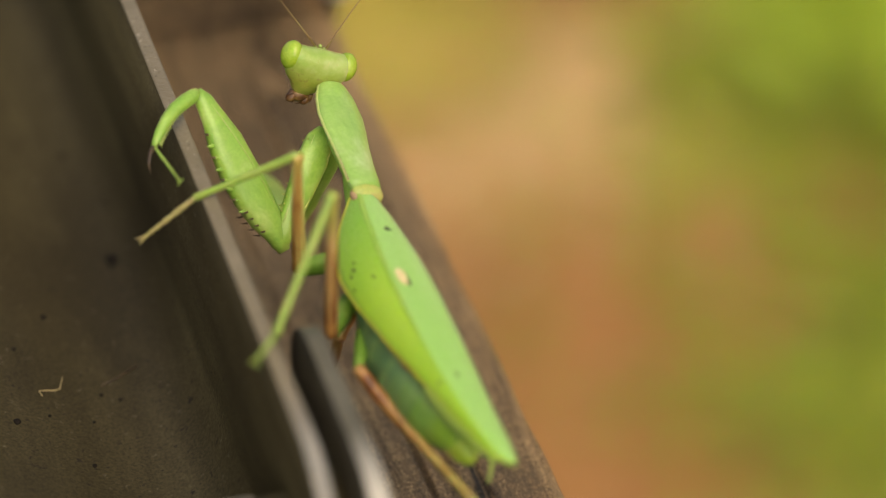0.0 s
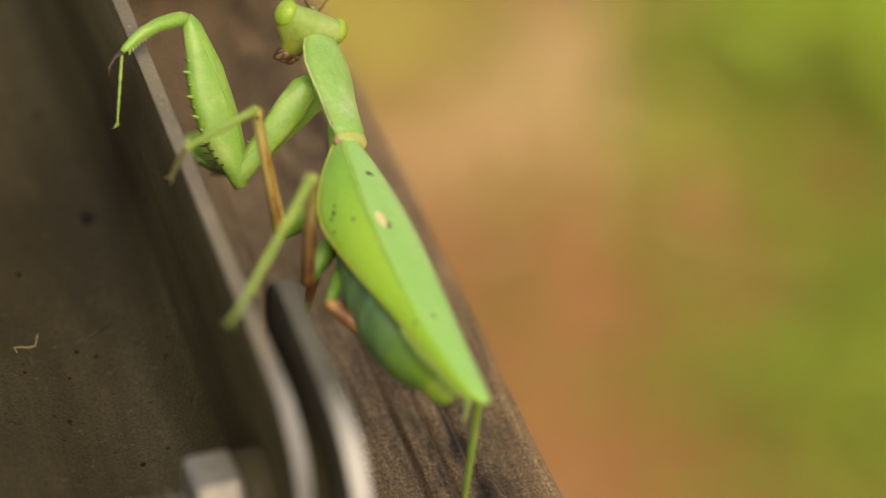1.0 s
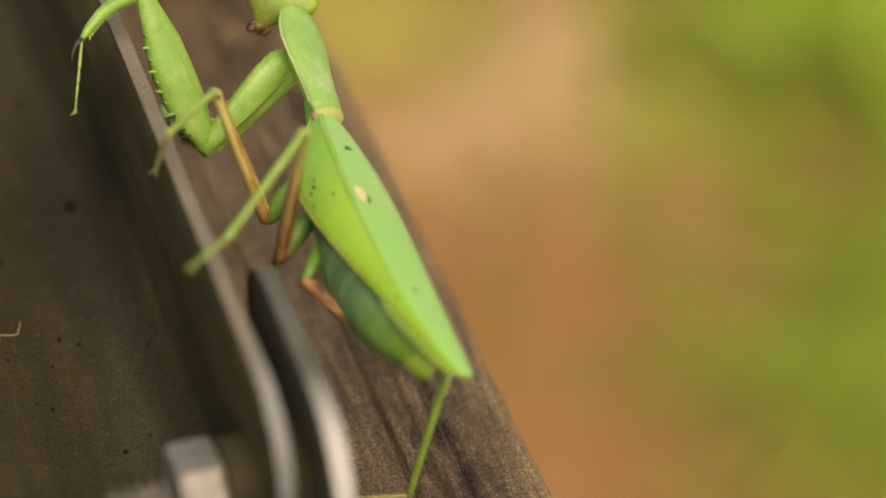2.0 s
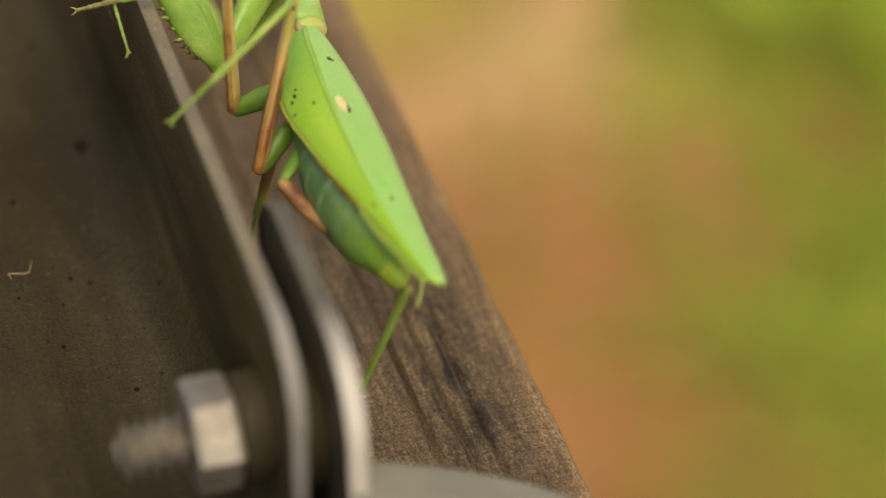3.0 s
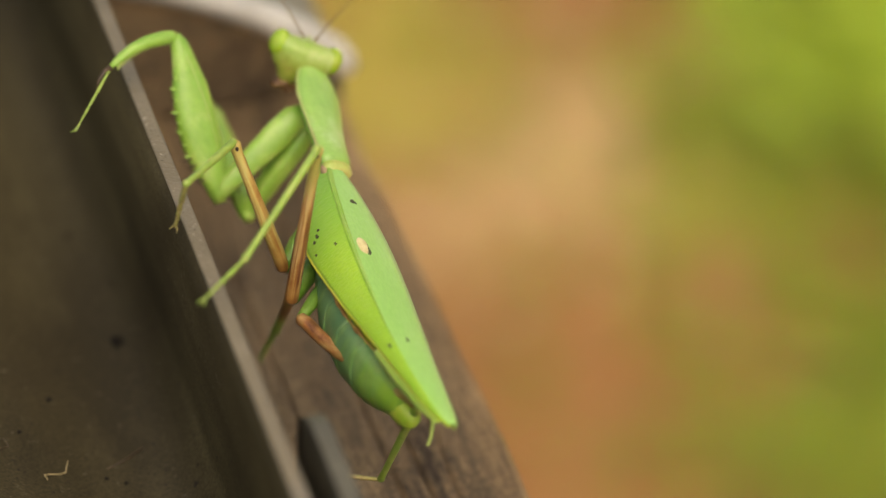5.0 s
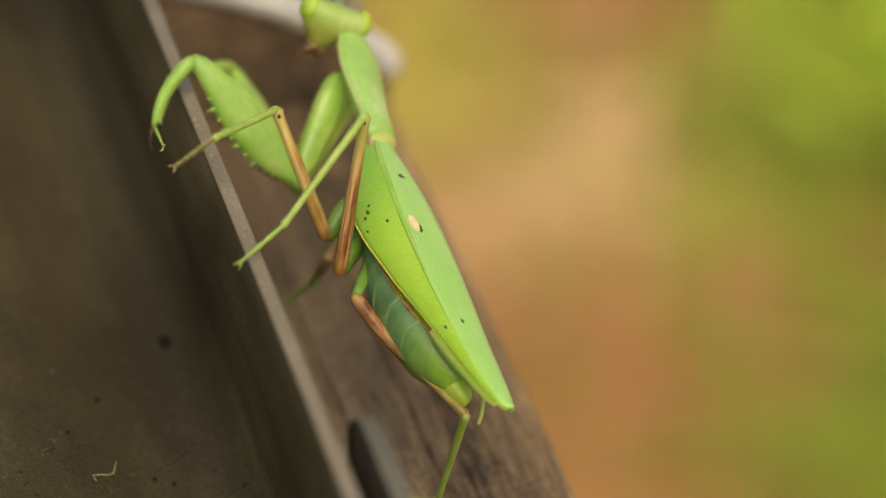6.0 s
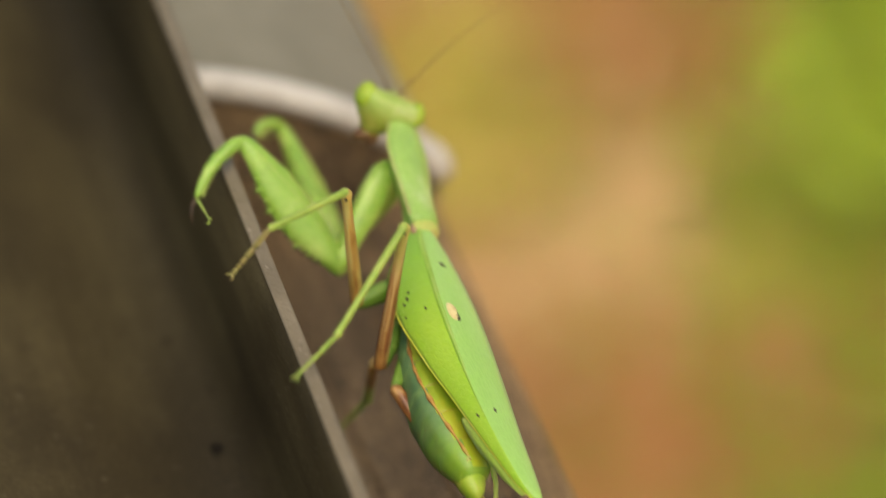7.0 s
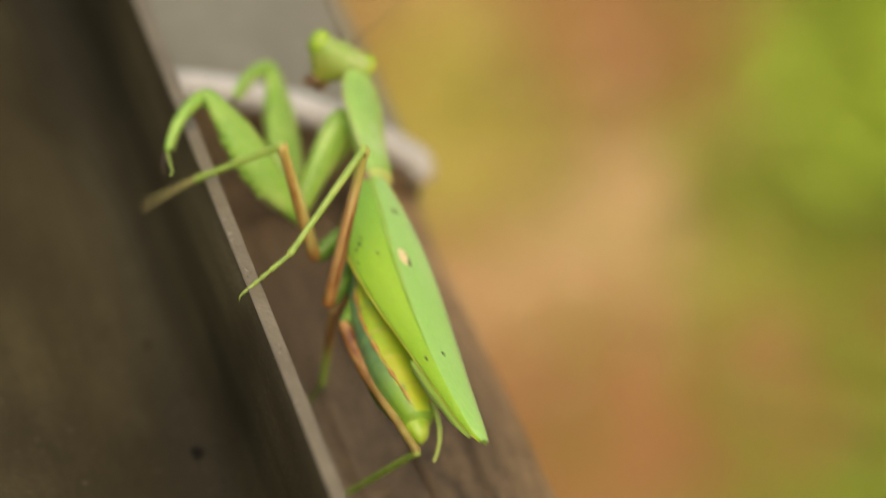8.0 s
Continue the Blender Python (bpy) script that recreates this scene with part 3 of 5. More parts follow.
# ---------------------------------------------------------------- the beam and its steel
def build_beam():
    bm = bmesh.new()
    left, right = -70.0, 33.0
    ss = [-330 + 10 * i for i in range(20)] + [-130 + 1.6 * i for i in range(163)] + [131 + 12 * i for i in range(26)]
    cracks = ((19.5, 0.24, 1.6, 4.0), (22.6, 0.22, 1.3, 31.0), (25.6, 0.24, 0.9, 9.0), (12.0, 0.22, 0.6, 17.0), (28.6, 0.2, 0.5, 23.0))
    def top(n, s):
        z = WOOD_TOP + 0.22 * noise.noise((n * 0.2, s * 0.02, 0)) + 0.06 * noise.noise((n * 1.3, s * 0.06, 5))
        for at, wide, deep, ph in cracks:
            here = at + 1.1 * noise.noise((s * 0.018, ph, 0)) + 0.35 * noise.noise((s * 0.09, ph, 4))
            amount = max(0.0, min(1.0, 0.45 + 1.6 * noise.noise((s * 0.02, ph, 9))))
            z -= deep * amount * math.exp(-((n - here) / wide) ** 2)
        return z
    ns = [left + 7 * i for i in range(10)] + [0.24 * i for i in range(129)]
    cols = []
    for s in ss:
        ring = [bm.verts.new((n, s, top(n, s))) for n in ns]
        wear = 1.6 + 0.8 * noise.noise((s * 0.03, 1, 1))
        zt = top(30.9, s)
        for k in range(1, 7):
            a = radians(15 * k)
            ring.append(bm.verts.new((30.9 + (right - 30.9) * math.sin(a) + 0.25 * noise.noise((s * 0.12, k * 0.3, 2)), s, zt - wear * (1 - math.cos(a)))))
        ring += [bm.verts.new((right + 0.3 * noise.noise((s * 0.05, j, 7)), s, WOOD_TOP - 12 - 25 * j)) for j in range(4)]
        ring += [bm.verts.new((left, s, WOOD_TOP - 87)), bm.verts.new((left, s, WOOD_TOP - 2))]
        cols.append(ring)
    k = len(cols[0])
    for a, b in zip(cols, cols[1:]):
        for i in range(k):
            bm.faces.new((a[i], b[i], b[(i + 1) % k], a[(i + 1) % k]))
    bm.faces.new(cols[0])
    bm.faces.new(cols[-1][::-1])
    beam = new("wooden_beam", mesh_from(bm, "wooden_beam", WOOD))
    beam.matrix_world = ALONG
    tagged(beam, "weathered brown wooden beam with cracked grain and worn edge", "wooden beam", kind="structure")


def build_posts():
    """Two posts that carry the beam."""
    for s in (-260, 320):
        bm = bmesh.new()
        top, foot = WOOD_TOP - 87, GROUND * 1000 - 30
        loft_pts = [(-45, -45), (45, -45), (45, 45), (-45, 45)]
        slab(bm, loft_pts, lambda u, v, w: (u - 18, s + v, w), foot, top, 3, 0)
        post = new("wooden_post", mesh_from(bm, "wooden_post", WOOD, False))
        post.matrix_world = ALONG
        tagged(post, "weathered brown square wooden post under the beam", "post", group="posts under the beam")


FOLD, SLOPE = -34.6, 0.42          # where the flange folds, and how the base rises to the left


def floor_z(n):
    return FOLD + SLOPE * (-0.75 - n)


def bend_point(u):
    """The rounded inner corner between base and flange, u from 0 to 1."""
    a, mid, c = Vector((-15, floor_z(-15))), Vector((-0.74, FOLD)), Vector((-0.70, FOLD + 13))
    return a * (1 - u) ** 2 + mid * 2 * u * (1 - u) + c * u * u


def sheet_z(n):
    """Height of the sheet's upper face."""
    if n < -15:
        return floor_z(n)
    return min((bend_point(k / 200) for k in range(201)), key=lambda q: abs(q.x - n)).y


def build_angle():
    """Upright steel flange and a base folded from it that rises gently to the left."""
    angle = thing("steel_angle", "dark weathered folded steel with a worn pale top edge", "steel angle", ALONG)
    bm = bmesh.new()
    outline = [(330, FOLD - 1.0), (330, 0)] + arc(-53, -7.6, 7.6, 90, 180, 12) + [(-60.6, FOLD - 1.0)]
    slab(bm, outline, lambda u, v, w: (w, u, v), -0.75, 0.75, 0.3)
    part("upright_flange", bm, [STEEL, EDGE], angle, "dark steel flange with worn pale edge")
    bm = bmesh.new()
    bend = [tuple(bend_point(k / 30)) for k in range(31)]
    outline = [(0.1, FOLD - 1.2), (-72, floor_z(-72) - 1.4), (-72, floor_z(-72)), (-40, floor_z(-40)), (-20, floor_z(-20)), (-17, floor_z(-17)), (-15.6, floor_z(-15.6))] + bend + [(0.1, FOLD + 13)]
    slab(bm, outline, lambda u, v, w: (u, w, v), -140, 329, 0, 0)
    part("base_flange", bm, STEEL, angle)


def build_tab():
    """Round-ended plate bolted beside the flange."""
    bm = bmesh.new()
    outline = [(-64, -35.5), (-33.2, -35.5)] + arc(-40.2, -7.7, 7, 0, 90, 10) + arc(-56, -8.7, 8, 90, 180, 10)
    slab(bm, outline, lambda u, v, w: (w, u, v), 3.6, 5.4, 0.4)
    for f in bm.faces:
        if f.calc_center_median().x > 5.3:
            f.material_index = 1
    tab = new("tab_plate", mesh_from(bm, "tab_plate", [TAB_FACE, TAB_EDGE]))
    tab.matrix_world = ALONG
    tagged(tab, "round-ended dark steel tab plate, light painted on its near edge", "steel plate")
    bm = bmesh.new()
    slab(bm, arc(-51, -15.4, 7, 0, 345, 23), lambda u, v, w: (w, u, v), 0.8, 3.55, 0.3, 0)
    sp = new("spacer_washer", mesh_from(bm, "spacer_washer", STEEL))
    sp.matrix_world = ALONG
    tagged(sp, "thick steel spacer washer between flange and tab plate", "washer")


def build_bolt():
    bolt = thing("hex_bolt", "pale zinc-plated bolt with hex nut through the steel flange", "bolt", ALONG @ shift(0, -51, -15.4))
    bm = bmesh.new()
    pitch, r, k = 1.25, 2.8, 24
    steps = 16
    rings = []
    for i in range(steps * 2 + 1):
        x = 5.6 - i * pitch / 2
        rr = r if i % 2 else r - 0.95
        if i == steps * 2:
            rr *= 0.9
        rings.append([bm.verts.new((x - pitch * 0.5 * j / k, rr * math.cos(2 * math.pi * j / k), rr * math.sin(2 * math.pi * j / k))) for j in range(k)])
    for a, b in zip(rings, rings[1:]):
        for i in range(k):
            bm.faces.new((a[i], a[(i + 1) % k], b[(i + 1) % k], b[i]))
    bm.faces.new(rings[0])
    bm.faces.new(rings[-1][::-1])
    part("threaded_shank", bm, BOLT, bolt, "", False)
    hexa = [(5.5 * math.cos(radians(a + 50)), 5.5 * math.sin(radians(a + 50))) for a in range(0, 360, 60)]
    for name, a, b in (("nut", -8.3, -3.8), ("bolt_head", 5.45, 7.6)):
        bm = bmesh.new()
        slab(bm, hexa, lambda u, v, w: (w, u, v), a, b, 0.7, 0)
        part(name, bm, BOLT, bolt, "", False)
    bm = bmesh.new()
    slab(bm, arc(0, 0, 5.2, 0, 350, 35), lambda u, v, w: (w, u, v), -3.75, -0.78, 0.3, 0)
    part("spacer_sleeve", bm, STEEL, bolt, "dark spacer sleeve")


def build_collar(s0, s1, start, rims, name_label):
    """Curved sheet wrapped over the beam's shoulder, with rolled rims where given."""
    collar = thing("metal_collar", name_label, "metal collar", ALONG, group="collars on the beam")
    cx, cz, r, thick = -14.8, -80.5, 69.0, 1.2
    a0, a1 = start, 46.2
    path = [(cx + r * math.cos(radians(a0 + (a1 - a0) * i / 40)), cz + r * math.sin(radians(a0 + (a1 - a0) * i / 40))) for i in range(41)]
    x, z = path[-1]
    path += [(x + 0.7, z - 1.2), (x + 0.95, z - 2.6), (x + 1.0, z - 8)]
    for name, line in (("curved_sheet", path[:42]), ("side_fold", path[41:])):
        bm = bmesh.new()
        rings = []
        for s in [s0, s0 + 0.3] + [s0 + (s1 - s0) * i / 12 for i in range(1, 12)] + [s1 - 0.3, s1]:
            outer = [bm.verts.new((p[0], s, p[1])) for p in line]
            inner = [bm.verts.new((p[0] - thick * (p[0] - cx) / r, s, p[1] - thick * (p[1] - cz) / r)) for p in line]
            rings.append(outer + inner[::-1])
        k = len(rings[0])
        for a, b in zip(rings, rings[1:]):
            for i in range(k):
                bm.faces.new((a[i], a[(i + 1) % k], b[(i + 1) % k], b[i]))
        bm.faces.new(rings[0])
        bm.faces.new(rings[-1][::-1])
        part(name, bm, ZINC, collar)
    for s in rims:
        bm = bmesh.new()
        tube(bm, [(p[0] * 1.0, s, p[1] - 0.4) for p in path[:-1]], 1.9, 12)
        part("rolled_rim", bm, BEAD, collar, "pale rolled rim")


def build_block():
    """Rounded wooden shoulder that the far collar is wrapped over."""
    bm = bmesh.new()
    ring = arc(-14.8, -80.5, 67.4, 75.5, 46.6, 16)
    outline = ring + [(ring[-1][0] + 0.3, WOOD_TOP + 0.35), (ring[0][0], WOOD_TOP + 0.35)]
    slab(bm, outline, lambda u, v, w: (u, w, v), 59.3, 208, 0.6, 0)
    block = new("wooden_block", mesh_from(bm, "wooden_block", WOOD, False))
    block.matrix_world = ALONG
    tagged(block, "rounded brown wooden block under the grey metal collar", "wooden block")


build_beam()
build_block()
build_posts()
build_angle()
build_tab()
build_bolt()
build_collar(60, 210, 76.0, (60,), "grey galvanised collar with pale rolled rim wrapped over the beam")
build_collar(-150, -59.5, 74.0, (), "grey galvanised collar curving over the beam beside the bolt")


# ---------------------------------------------------------------- small debris on the base flange


def debris(name, label, category, pts, radii, mat):
    bm = bmesh.new()
    tube(bm, pts, radii, 6)
    ob = new(name, mesh_from(bm, name, mat))
    ob.matrix_world = ALONG
    return tagged(ob, label, category)


def build_spot(s, n, size, seed):
    rng = random.Random(seed)
    bm = bmesh.new()
    blob(bm, (0, 0, 0), (size, size * 1.2, size * 0.35), 10, 6)
    for v in bm.verts:
        v.co *= 1 + 0.25 * noise.noise(v.co * 1.5 + Vector((seed, 0, 0)))
    ob = new("soil_crumb", mesh_from(bm, "soil_crumb", SOIL))
    ob.matrix_world = ALONG @ shift(n, s, sheet_z(n) + size * 0.15)
    tagged(ob, "small dark soil crumb lying on the steel", "soil crumb", group="crumbs on the steel")


def on_floor(s, n, lift=0.15):
    return (n, s, sheet_z(n) + lift)


debris("straw_fibre", "thin curled straw fibre lying on the dark steel", "fibre", [on_floor(-9.6, -17.1), on_floor(-9.0, -17.3, 0.3), on_floor(-8.6, -16.5), on_floor(-8.5, -15.7), on_floor(-8.1, -15.0), on_floor(-7.4, -14.7, 0.4), on_floor(-6.7, -14.4, 0.7)], [0.05, 0.07, 0.085, 0.085, 0.08, 0.065, 0.04], STRAW)
debris("dry_grass_stalk", "thin dark dry stalk lying on the steel", "stalk", [on_floor(-7.1, -10.4), on_floor(-6.0, -8.4), on_floor(-4.8, -6.2)], [0.06, 0.085, 0.05], STALK)
debris("dry_tendril", "curled brown tendril lying on the steel", "tendril", [on_floor(-5.9, -22.0), on_floor(-5.6, -21.0, 0.5), on_floor(-5.0, -20.2, 0.3), on_floor(-4.2, -20.3, 0.7), on_floor(-3.9, -21.0, 0.3)], [0.04, 0.06, 0.06, 0.05, 0.03], STALK)
for s, n, size, seed in ((12.8, -4.8, 0.62, 1), (4.2, -14.2, 0.30, 2), (-14.2, -20.6, 0.30, 3), (-26.8, -8.1, 0.22, 4), (-12.7, -17.0, 0.16, 5), (-8.6, -10.8, 0.2, 6), (-9.5, -9.0, 0.18, 7), (-2.0, -18.5, 0.2, 8), (22.0, -3.4, 0.3, 9), (-20.0, -14.0, 0.2, 10), (-13.0, -12.5, 0.14, 11), (33.0, -6.0, 0.35, 12)):
    build_spot(s, n, size * 1.35, seed)


# ---------------------------------------------------------------- the mantis
def stance(x, y, z, yaw, pitch, roll):
    """Millimetres and degrees: heading to the left, nose up, right side down."""
    return pose(x * MM, y * MM, z * MM, 0, 0, yaw) @ pose(0, 0, 0, pitch, 0, 0) @ pose(0, 0, 0, 0, roll, 0)


WING_LENGTH = 36.0


def wing_point(u, v, side):
    """u: root to tip; v: -0.6 past the midline, 0 midline, 1 main vein, 2 costal edge."""
    if side > 0:
        half = 0.6 * profile(((0, 1.0), (0.12, 1.8), (0.35, 2.3), (0.62, 2.0), (0.86, 1.2), (0.96, 0.75), (1, 0.3)), u)
        cost = profile(((0, 0.9), (0.10, 2.3), (0.25, 3.4), (0.5, 2.6), (0.78, 1.3), (0.94, 0.8), (1, 0.3)), u)
    else:
        half = profile(((0, 1.0), (0.12, 2.35), (0.35, 3.55), (0.62, 3.3), (0.86, 2.1), (0.96, 1.3), (1, 0.45)), u)
        cost = profile(((0, 0.9), (0.10, 3.0), (0.25, 4.7), (0.5, 3.4), (0.65, 2.2), (0.8, 1.25), (0.94, 0.6), (1, 0.2)), u)
    y = -WING_LENGTH * u
    crest = -1.0 * u + 1.1 * math.sin(math.pi * min(1, u * 1.25)) * (1 - u) + 0.25
    mid = 0.5 * u
    if v <= 1:
        x = half * v * (1.0 if v > 0 else 0.55)
        z = crest - 0.35 * v * v
    else:
        w = v - 1
        tilt = radians(48 + 16 * w) if side < 0 else radians(58 + 20 * w)
        x = half + cost * w * math.cos(tilt)
        z = crest - 0.35 - cost * w * math.sin(tilt)
    return Vector((mid + side * x, y + 0.6 * max(0, v - 1) * math.sin(math.pi * u), z))


def build_tegmen(mantis, side):
    label = "leaf-green leathery forewing folded over the back"
    bm = bmesh.new()
    nu, vs = 60, [-0.7, -0.35, 0, 0.3, 0.6, 0.85, 1.0, 1.12, 1.3, 1.5, 1.7, 1.88, 2.0]
    grid = [[bm.verts.new(wing_point(i / nu, v, side) + Vector((0, 0, 0.12 * (1 if side < 0 else 0)))) for v in vs] for i in range(nu + 1)]
    for i in range(nu):
        for j in range(len(vs) - 1):
            bm.faces.new((grid[i][j], grid[i][j + 1], grid[i + 1][j + 1], grid[i + 1][j])).material_index = int(vs[j] >= 0.99)
    bmesh.ops.recalc_face_normals(bm, faces=bm.faces[:])
    ob = part("forewing", bm, [WING, WING_SIDE], mantis, label)
    mod = ob.modifiers.new("thickness", "SOLIDIFY")
    mod.thickness, mod.offset = 0.00012, 0
    lift = Vector((0, 0, 0.14 if side < 0 else 0.02))
    bm = bmesh.new()
    tube(bm, [wing_point(i / 40, 1.0, side) + lift for i in range(0, 41)], [0.24 - 0.2 * min(1, i / 26) for i in range(41)], 6)
    tube(bm, [wing_point(0.01 + 0.55 * i / 24, 0.86 + 0.10 * i / 24, side) + lift for i in range(25)], [0.16 - 0.10 * i / 24 for i in range(25)], 6)
    part("main_vein", bm, VEIN, ob, "raised pale green vein")
    # shade in the groove beside the vein, put in as a dark green tube
    bm = bmesh.new()
    tube(bm, [wing_point(0.06 + 0.74 * i / 40, 1.03, side) + lift * 0.9 for i in range(41)], [0.03 + 0.10 * math.sin(math.pi * i / 40) for i in range(41)], 6)
    part("vein_groove_shade", bm, VEIN_DARK, ob, "dark green line beside the main vein")
    bm = bmesh.new()
    tube(bm, [wing_point(i / 40, 2.0, side) + lift * 0.5 for i in range(0, 41)], [0.17 - 0.1 * i / 40 for i in range(41)], 6)
    part("wing_margin", bm, MARGIN, ob, "yellowish wing margin")
    # long fine veins on the upper field, slanting ones on the costal field
    bm = bmesh.new()
    for k in range(5):
        v0 = 0.85 - 0.17 * k
        tube(bm, [wing_point(0.04 + i / 25 * (0.94 - 0.05 * k), v0 * (1 - 0.55 * i / 25), side) + lift * 0.8 for i in range(26)], [0.07 - 0.025 * i / 25 for i in range(26)], 4, 2 if k else 0)
        for j in range(3):
            u0, v1 = 0.42 + 0.13 * j + 0.03 * k, v0 * (0.8 - 0.12 * j)
            tube(bm, [wing_point(min(0.985, u0 + 0.30 * i / 10), v1 * (1 - 0.5 * i / 10) - 0.10 * i / 10, side) + lift * 0.75 for i in range(11)], 0.04, 4, 2)
    rng = random.Random(31 + side)
    for k in range(56):
        u0 = 0.03 + 0.0155 * k + rng.uniform(-0.003, 0.003)
        reach_ = rng.uniform(0.6, 0.92) if k % 2 else 0.95
        bend = [rng.uniform(-0.004, 0.004) for _ in range(7)]
        tube(bm, [wing_point(max(0, min(0.99, u0 + 0.045 * w + bend[i])), 1.03 + reach_ * w, side) + lift * 0.7 for i, w in enumerate((0, 0.15, 0.32, 0.5, 0.68, 0.85, 1))], 0.05 if u0 < 0.5 else 0.03, 4, 1)
    part("fine_veins", bm, [VEIN, VEIN_DARK, VEIN_BLUE], ob, "fine branching green veins")
    return ob


def build_hindwing(mantis):
    """Filmy hindwing folded under the left forewing; its edge shows past the margin towards the tail."""
    bm = bmesh.new()
    grid = []
    for i in range(33):
        u = 0.70 + 0.275 * i / 32
        past = 0.55 * math.sin(math.pi * min(1, max(0, (u - 0.70) / 0.275))) ** 0.8
        row = []
        for j, v in enumerate((0.9, 1.3, 1.7, 2.0, 2.0 + past)):
            p = wing_point(u, v, -1)
            row.append(bm.verts.new(p + Vector((0.06, 0, -0.28 - 0.05 * j + 0.05 * math.sin(u * 60) * (j == 4)))))
        grid.append(row)
    for a, b in zip(grid, grid[1:]):
        for j in range(4):
            bm.faces.new((a[j], a[j + 1], b[j + 1], b[j]))
    ob = part("hindwing", bm, HINDWING, mantis, "filmy pale green hindwing edge")
    mod = ob.modifiers.new("thickness", "SOLIDIFY")
    mod.thickness, mod.offset = 0.00008, 0


def wing_mark(wing, u, v, size, mat, name, label, side=-1):
    p = wing_point(u, v, side)
    du = (wing_point(u + 0.01, v, side) - wing_point(u - 0.01, v, side)).normalized()
    dv = (wing_point(u, v + 0.03, side) - wing_point(u, v - 0.03, side)).normalized()
    nrm = dv.cross(du).normalized()
    if nrm.z < 0:
        nrm.negate()
    bm = bmesh.new()
    blob(bm, (0, 0, 0), (size[0], size[1], 0.09 if mat is CREAM else 0.05), 20, 8)
    rag = 0.12 if mat is CREAM else 0.55
    for q in bm.verts:
        k = 1 + rag * noise.noise((q.co.x / size[0] * 1.2 + u * 90, q.co.y / size[1] * 1.2, v * 50))
        q.co.x *= k
        q.co.y *= k
    m = Matrix((dv, du, nrm)).transposed().to_4x4()
    m.translation = p + nrm * 0.16
    bmesh.ops.transform(bm, matrix=m, verts=bm.verts[:])
    part(name, bm, mat, wing, label)


def build_pronotum(mantis):
    bm = bmesh.new()
    st = []
    for y, hw, up, dn in ((0.2, 1.7, 0.9, 1.2), (1.2, 1.88, 0.95, 1.5), (3.5, 1.95, 0.85, 1.7), (6.0, 2.15, 0.85, 1.9), (8.3, 2.45, 0.95, 2.1), (10.3, 2.6, 1.05, 2.1), (12.3, 2.3, 1.05, 1.8), (13.8, 1.75, 0.9, 1.4), (14.8, 1.1, 0.6, 0.9), (15.3, 0.45, 0.3, 0.4)):
        st.append((y, 1.5 * y / 14.3, 0.25 + 1.4 * (y / 14.3) ** 1.4, hw, up, dn * 0.55, 2.0))
    loft(bm, st, 24)
    pro = part("pronotum", bm, PRONOTUM, mantis, "smooth pale green shield-shaped thorax cover")
    for side in (-1, 1):
        bm = bmesh.new()
        pts = [Vector((s[1] + side * s[3] * 1.0, s[0], s[2])) for s in st[1:-1]]
        tube(bm, pts, [0.1, 0.13, 0.15, 0.16, 0.16, 0.15, 0.12, 0.08], 6)
        for a, b in zip(pts, pts[1:]):
            for k in range(6):
                p = a.lerp(b, k / 6)
                tube(bm, [p, p + Vector((side * 0.26, 0.06, 0.02))], [0.07, 0.01], 4)
        part("side_keel", bm, SPINE, pro, "finely toothed pale side ridge")
        if side > 0:
            continue
        bm = bmesh.new()
        low = [pts[0].lerp(pts[2], k / 8) + Vector((-side * 0.04, 0, 0.10)) for k in range(9)]
        tube(bm, low, [0.09 - 0.009 * k for k in range(9)], 6)
        part("keel_stain", bm, PURPLE, pro, "brownish line near the waist")
    bm = bmesh.new()
    loft(bm, [(-1.0, 0.2, -0.3, 1.3, 0.7, 2.0), (-0.45, 0.2, -0.05, 1.75, 0.8, 2.0), (0.2, 0.15, 0.05, 1.8, 0.88, 1.8), (0.5, 0.1, 0.1, 1.5, 0.75, 1.5)], 20)
    blob(bm, (-1.42, -0.35, -0.3), (0.42, 0.75, 0.42), 12, 8, 1)
    part("waist_collar", bm, [COLLAR, PURPLE], mantis, "yellowish ring at the wing roots")
    bm = bmesh.new()
    loft(bm, [(-9, 0, -5.0, 2.2, 2.5, 2.6), (-6, 0, -4.2, 3.0, 3.2, 3.6), (-2.5, 0, -3.2, 2.6, 2.6, 3.6), (1.0, 0.5, -1.6, 1.2, 1.4, 2.0), (4.5, 0.8, -0.8, 0.9, 0.9, 1.3), (9, 1.0, -0.2, 1.3, 1.0, 1.5), (12.5, 1.3, 0.5, 1.2, 0.8, 1.2), (14.6, 1.6, 1.2, 0.8, 0.6, 0.8)], 18)
    part("thorax", bm, LEG, mantis)
    bm = bmesh.new()
    loft(bm, [(13.6, 1.3, 1.0, 0.9, 0.7, 0.9), (15.2, 1.2, 1.5, 0.85, 0.7, 0.8), (16.4, 1.0, 2.0, 0.8, 0.7, 0.7)], 14)
    part("neck", bm, COLLAR, mantis)


ABD = ((0, 2.5, 3.0, 3.0), (0.15, 3.4, 3.0, 3.8), (0.35, 4.5, 3.0, 5.3), (0.55, 4.5, 2.9, 5.2), (0.75, 3.8, 2.4, 4.3), (0.9, 2.7, 1.8, 2.9), (1, 1.6, 1.2, 1.7))


def abdomen_station(u, swell=1.0):
    for a, b in zip(ABD, ABD[1:]):
        if u <= b[0]:
            t = (u - a[0]) / (b[0] - a[0])
            hw, up, dn = (a[i] + (b[i] - a[i]) * t for i in (1, 2, 3))
            break
    return (-5 - 24.0 * u, 1.0 - 2.0 * u, -4.7 - 1.0 * math.sin(math.pi * u * 0.8) - 1.0 * u, hw * swell, up * swell, dn * swell, 2.2)


